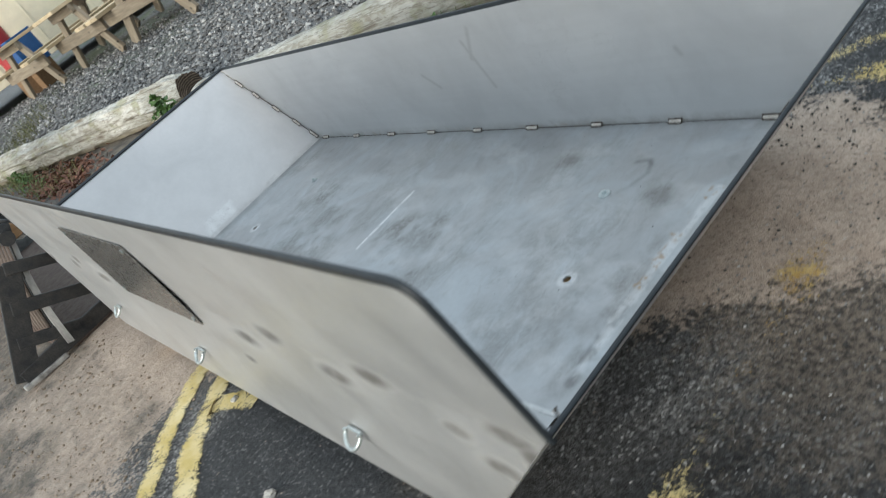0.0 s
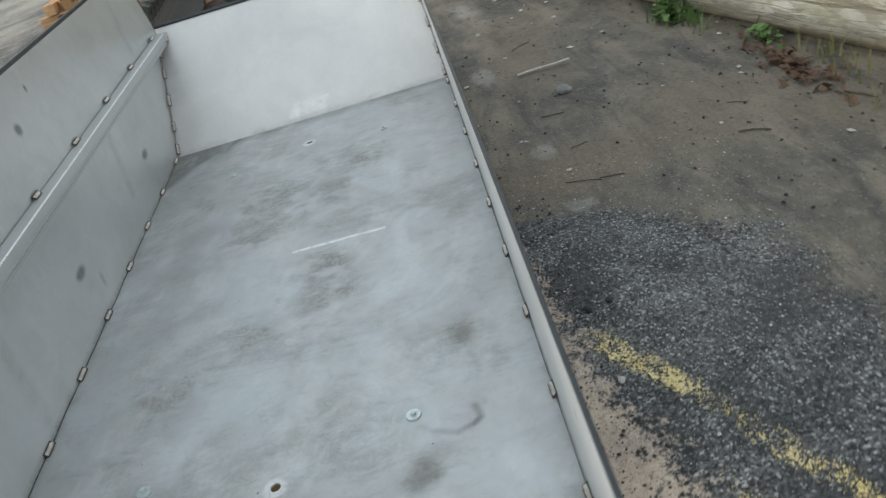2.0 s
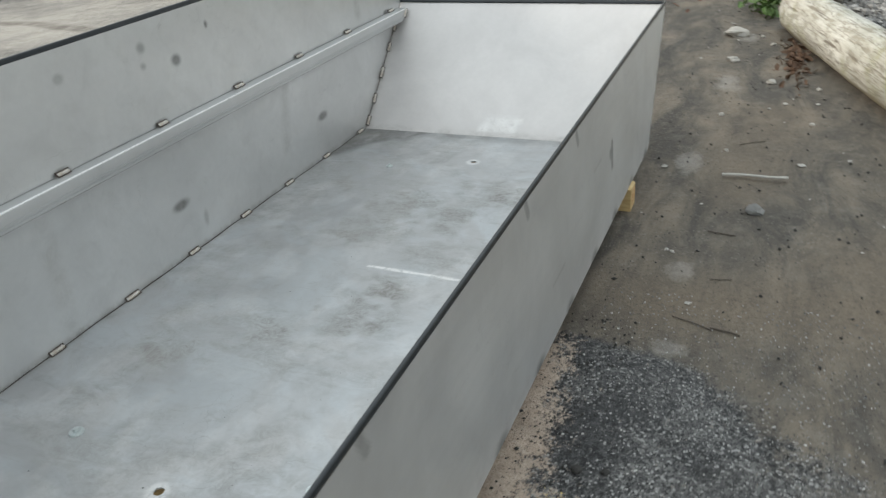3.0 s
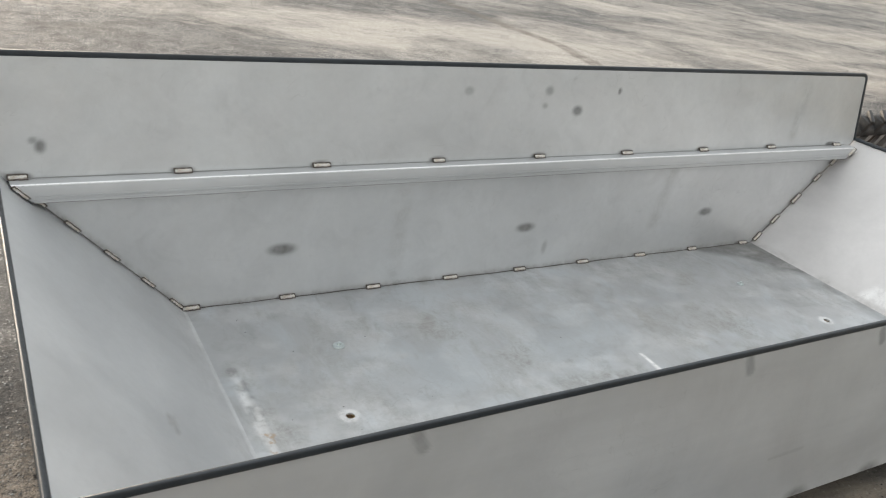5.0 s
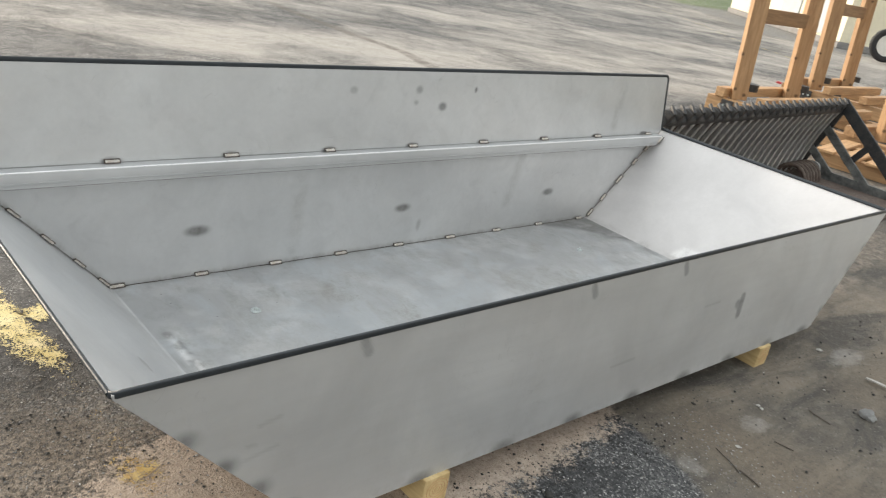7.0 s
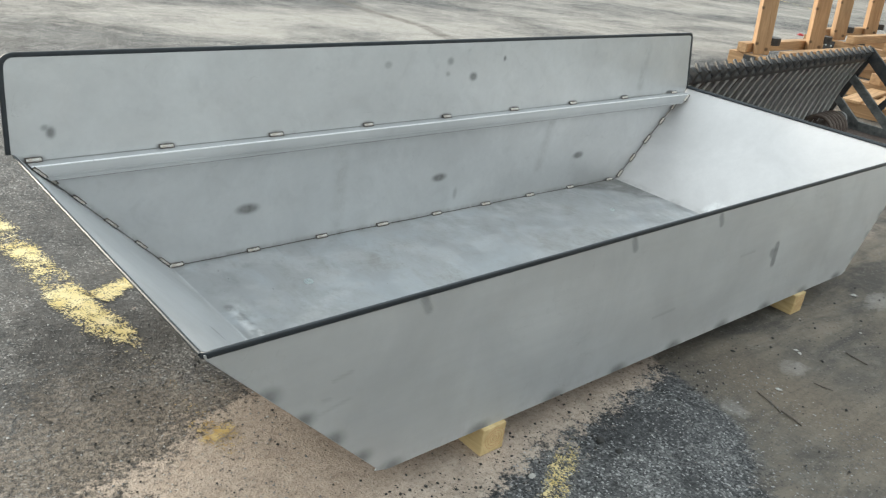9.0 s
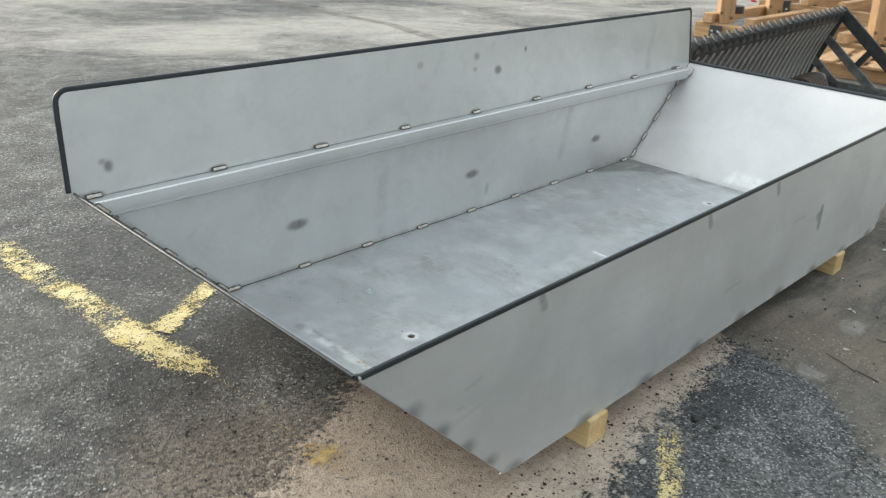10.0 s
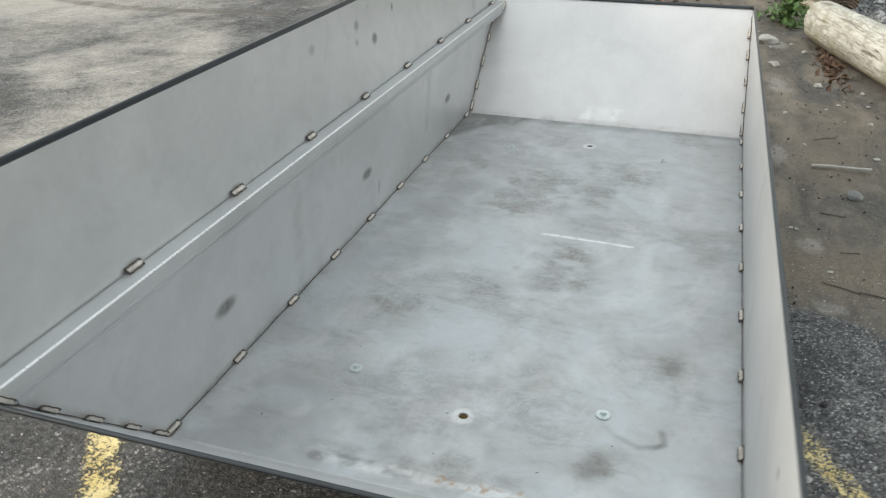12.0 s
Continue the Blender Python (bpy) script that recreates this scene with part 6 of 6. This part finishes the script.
def gravel_material():
    m, n, l, p = nodes_of("grey_gravel_stones")
    noise_, cells, ramp, mix, math_, attr, bump, coords = kit(n, l)
    geo = n.new("ShaderNodeNewGeometry")
    tone = ramp(geo.outputs["Random Per Island"], (0.0, (0.09, 0.088, 0.086)), (0.45, (0.24, 0.236, 0.23)), (0.8, (0.43, 0.424, 0.41)), (1.0, (0.68, 0.665, 0.635)))
    l.new(mix(math_("MULTIPLY", noise_(coords(), 60, 4), 0.5), tone, (0.12, 0.12, 0.12)), p.inputs["Base Color"])
    p.inputs["Roughness"].default_value = 0.85
    return m


GRAVEL = gravel_material()
scatter("gravel", 24000, on_gravel, lambda g: 0.008 + 0.019 * g.random() ** 1.8, GRAVEL, "loose grey crushed stone bank behind the logs", "gravel", 1, 0.75, 0.2)
DARK_CRUMB = simple("dark_asphalt_crumb", (0.05, 0.048, 0.045), 0.9, 0, 0.3, 30, 0.3)
scatter("soil_crumbs", 1300, on_soil, lambda g: 0.0015 + 0.0055 * g.random() ** 4, DARK_CRUMB, "small dark stones in the wet soil", "stones", 2)
scatter("pale_chips", 50, on_soil, lambda g: 0.004 + 0.012 * g.random() ** 2, PALE_STONE, "scattered pale stone and wood chips", "chips", 3, 0.4)
scatter("asphalt_crumbs", 700, on_sand, lambda g: 0.0015 + 0.0042 * g.random() ** 4, DARK_CRUMB, "dark asphalt crumbs lying on the sand", "crumbs", 5)
scatter("fine_crumbs", 700, on_sand2, lambda g: 0.0015 + 0.004 * g.random() ** 3, DARK_CRUMB, "fine dark crumbs on sand under the tub", "crumbs", 6)


def on_bay(g):
    x, y = g.uniform(-1.7, -0.1), g.uniform(-1.75, 1.3)
    if -0.3 < x and -1.2 < y < 0.0:
        return None
    return (x, y)


def on_patch(g):
    x, y = g.uniform(0.0, 1.0), g.uniform(-1.72, -1.10)
    return (x, y) if y > -1.62 - 0.1 * x else None


def on_back_sand(g):
    return (g.uniform(0.95, 3.4), 0.05 + 1.0 * g.random())


SAND_CLOD = simple("brown_sand_clod", (0.36, 0.28, 0.21), 0.95, 0, 0.4, 40, 0.4, base2=(0.18, 0.14, 0.10))
scatter("asphalt_grit", 11000, on_bay, lambda g: 0.0012 + 0.0030 * g.random() ** 2, GRAVEL, "loose grey grit worn out of the asphalt", "grit", 7, 0.5, 0.5)
scatter("patch_grit", 2600, on_patch, lambda g: 0.0012 + 0.0026 * g.random() ** 2, GRAVEL, "pale grit on the dark asphalt patch", "grit", 8, 0.5, 0.5)
scatter("sand_clods", 2600, on_back_sand, lambda g: 0.0018 + 0.0065 * g.random() ** 3, SAND_CLOD, "small brown clods on the washed-in sand", "clods", 9, 0.6, 0.4)
rg = random.Random(21)
vs, fs = [], []
for _ in range(46):
    gx_ = X0 + 0.05 + abs(rg.gauss(0, 0.5)) if rg.random() < 0.75 else rg.uniform(0, 1.7)
    r_ = 0.0008 + 0.0014 * rg.random() ** 3
    pebble(vs, fs, (min(gx_, 1.7), rg.uniform(-1.0, -0.04), ZF + r_ * 0.5), r_, rg, 0.6)
me = bpy.data.meshes.new("grit")
me.from_pydata(vs, [], fs)
tagged(finish("grit", me, DARK_CRUMB), "a few dark grit specks on the steel floor", "grit", kind="stuff")


def rock(at, r, label, seed, mat=PALE_STONE, flat=0.65):
    bm = bmesh.new()
    bmesh.ops.create_icosphere(bm, subdivisions=3, radius=r)
    for v in bm.verts:
        k = 1 + 0.5 * noise.noise(v.co / r * 1.1 + Vector((seed, 0, 0))) + 0.18 * noise.noise(v.co / r * 3.5 + Vector((0, seed, 0)))
        v.co = v.co * k
        v.co.z *= flat
    ob = part("stone", bm, mat, None, label, smooth=30)
    ob.location = (*at, float(ground_height(np.array(at[0]), np.array(at[1]))) + r * flat * 0.62)
    tagged(ob, label, "stone", "loose stones")


rock((1.525, -1.42), 0.024, "grey lump of stone on wet soil", 1, STONE)
rock((3.276, -1.238), 0.024, "pale cube-like stone on soil", 2)
rock((3.83, -1.22), 0.058, "broken white stone near the weeds", 3, flat=0.45)
rock((2.918, -1.42), 0.019, "small pale stone on soil", 4)
rock((5.54, -0.41), 0.060, "white stone in front of the rough log", 5, flat=0.45)
for sx_, sy_, sr_, sk_ in ((2.44, -1.25, 0.016, 8), (2.04, -1.30, 0.012, 9), (2.37, -1.58, 0.016, 10), (2.86, -1.61, 0.018, 11), (3.62, -1.41, 0.022, 12), (3.78, -1.35, 0.020, 13), (1.31, -1.94, 0.013, 14), (0.07, -1.17, 0.012, 15)):
    rock((sx_, sy_), sr_ * 0.6, "small pale stone on soil", sk_)
rock((0.31, -1.17), 0.011, "dark clod at the edge of the sand", 16, DARK_CRUMB)
rock((0.32, -1.22), 0.008, "dark clod at the edge of the sand", 17, DARK_CRUMB)
TWIG = simple("dark_wet_twig", (0.11, 0.09, 0.07), 0.8, 0, 0.3, 30, 0.3)


def twig(ax, ay, bx, by, r):
    bm_ = bmesh.new()
    pts_ = []
    for k in range(6):
        u = k / 5
        x, y = ax + (bx - ax) * u, ay + (by - ay) * u + 0.006 * math.sin(u * 5 + ax * 9)
        pts_.append(((x, y, float(ground_height(np.array(x), np.array(y))) + r * 0.8), (0, 0, 1)))
    ob = part("twig", sweep(bm_, pts_, ring_profile(r * 0.9, r * 0.9, 6, 2)), TWIG)
    tagged(ob, "thin dark twig lying on wet soil", "twig", "twigs on the soil")


for q in ((0.89, -1.27, 0.85, -1.36, 0.003), (0.86, -1.36, 0.845, -1.42, 0.0045), (1.37, -1.30, 1.355, -1.37, 0.0035), (1.09, -1.33, 1.10, -1.39, 0.003), (0.89, -1.76, 0.85, -1.83, 0.005), (1.08, -1.80, 1.05, -1.86, 0.003), (0.95, -2.06, 0.86, -2.13, 0.006), (0.76, -2.13, 0.70, -2.17, 0.004), (2.1, -1.34, 2.16, -1.42, 0.003)):
    twig(*q)
rock((9.47, 3.0), 0.04, "red plastic scrap lying on asphalt", 18, RED, 0.4)
rock((0.86, 0.02), 0.012, "single pebble on black asphalt", 6)
rock((0.40, 0.16), 0.016, "pale pebble on black asphalt", 7)
bm = bmesh.new()
sweep(bm, [((1.79 + 0.005 * math.sin(k), -1.305 - 0.20 * k / 6, 0.012 + 0.001 * k), (0, 0, 1)) for k in range(7)], [(-0.0055, -0.002), (0.0055, -0.002), (0.0055, 0.002), (-0.0055, 0.002)])
part("stick", bm, PALE_STONE)
tagged(bpy.data.objects["stick"], "pale flat splinter of wood on soil", "stick")


def leaves(name, centre, spread, count, size, material, label, category, seed, rise=0.0, kind=""):
    """Many small bent leaves round a place; rise: how high they stand."""
    rg = random.Random(seed)
    bm = bmesh.new()
    for _ in range(count):
        a, d = rg.uniform(0, 6.28), abs(rg.gauss(0, 0.5))
        x, y = centre[0] + spread[0] * d * math.cos(a), centre[1] + spread[1] * d * math.sin(a)
        z = float(ground_height(np.array(x), np.array(y))) + 0.006 + rise * rg.random() * max(0.1, 1 - d * 0.7)
        s = size * rg.uniform(0.5, 1.3)
        m = pose(x, y, z, rg.uniform(-50, 50), rg.uniform(-50, 50), rg.uniform(0, 360))
        pts = [(-1, 0, 0), (-0.4, 0.42, 0.12), (0.35, 0.38, 0.1), (1, 0, -0.1), (0.35, -0.38, 0.1), (-0.4, -0.42, 0.12), (0, 0, 0)]
        v = [bm.verts.new(m @ (Vector(p) * s)) for p in pts]
        for i in range(6):
            bm.faces.new((v[i], v[(i + 1) % 6], v[6]))
    me = bpy.data.meshes.new(name)
    bm.to_mesh(me)
    bm.free()
    return tagged(finish(name, me, material), label, category, kind=kind or "stuff")


leaves("weed", (1.93, -1.93), (0.10, 0.06), 170, 0.020, LEAF, "small bright green weed beside the log", "weed", 11, 0.10)
leaves("weed", (4.42, -1.36), (0.20, 0.14), 480, 0.026, LEAF, "bushy green weed at the log ends", "weed", 12, 0.30)
leaves("weed", (1.45, -2.09), (0.12, 0.05), 90, 0.016, LEAF, "thin green weeds along the log", "weed", 13, 0.06)
leaves("weed", (5.75, -1.50), (0.20, 0.08), 150, 0.024, LEAF, "green weeds below the rough log", "weed", 14, 0.14)
leaves("weed", (9.9, -0.10), (1.3, 0.10), 420, 0.020, LEAF, "low green weeds along the rough log", "weed", 25, 0.12)
leaves("weed", (7.5, -0.70), (1.2, 0.10), 420, 0.018, LEAF, "weeds growing under the rough log", "weed", 15, 0.12)
leaves("leaf_litter", (1.25, -2.06), (0.30, 0.08), 90, 0.018, LITTER, "brown dead leaves along the log", "dead leaves", 16, 0.015)
LITTER_RED = simple("reddish_dead_leaves", (0.24, 0.115, 0.075), 0.75, 0, 0.5, 40, 0.2)
leaves("leaf_litter", (6.1, -0.75), (1.3, 0.36), 1700, 0.030, LITTER_RED, "reddish dead leaves before the rough log", "dead leaves", 17, 0.03)
leaves("leaf_litter", (3.3, -1.52), (0.6, 0.10), 160, 0.022, LITTER, "brown leaves and bark bits by the log", "dead leaves", 18, 0.012)


def tuft(centre, spread, count, height, material, label, seed):
    """Bent grass blades growing from the ground."""
    rg = random.Random(seed)
    vs, fs = [], []
    for _ in range(count):
        x, y = centre[0] + rg.gauss(0, spread[0]), centre[1] + rg.gauss(0, spread[1])
        z = float(ground_height(np.array(x), np.array(y)))
        a, lean, h, w = rg.uniform(0, 6.28), rg.uniform(0.1, 0.8), height * rg.uniform(0.5, 1.2), rg.uniform(0.002, 0.0045)
        ca, sa = math.cos(a), math.sin(a)
        k = len(vs)
        for u in (0, 0.5, 1.0):
            out = lean * h * u * u
            cx, cy, cz = x + ca * out, y + sa * out, z + h * u * (1 - 0.25 * lean * u)
            ww = w * (1 - 0.85 * u)
            vs += [(cx - sa * ww, cy + ca * ww, cz), (cx + sa * ww, cy - ca * ww, cz)]
        fs += [(k, k + 1, k + 3, k + 2), (k + 2, k + 3, k + 5, k + 4)]
    me = bpy.data.meshes.new("grass_tuft")
    me.from_pydata(vs, [], fs)
    tagged(finish("grass_tuft", me, material), label, "grass", kind="stuff")


tuft((7.6, -0.70), (0.5, 0.12), 220, 0.13, DRYGRASS, "yellowish grass growing before the rough log", 31)
tuft((6.3, -0.62), (0.35, 0.10), 110, 0.11, LEAF, "green grass blades beside the rough log", 32)
tuft((5.9, -0.80), (0.3, 0.10), 80, 0.10, DRYGRASS, "thin grass among dead leaves", 33)
tuft((13.2, 0.25), (0.6, 0.25), 700, 0.16, DRYGRASS, "yellow-green grass on the gravel bank", 34)
tuft((9.25, -1.22), (0.35, 0.22), 520, 0.13, DRYGRASS, "low grass among the gravel stones", 37)
tuft((7.5, -0.30), (0.5, 0.10), 90, 0.09, LEAF, "green weeds at the edge of dead leaves", 38)
tuft((1.87, -1.97), (0.10, 0.04), 60, 0.10, LEAF, "green grass blades beside the bleached log", 35)
tuft((1.2, -2.16), (0.30, 0.03), 70, 0.07, DRYGRASS, "dry grass along the foot of the log", 36)
leaves("leaf_litter", (1.15, -2.06), (0.55, 0.10), 70, 0.020, LITTER, "scattered dark dead leaves near the log", "dead leaves", 19, 0.012)
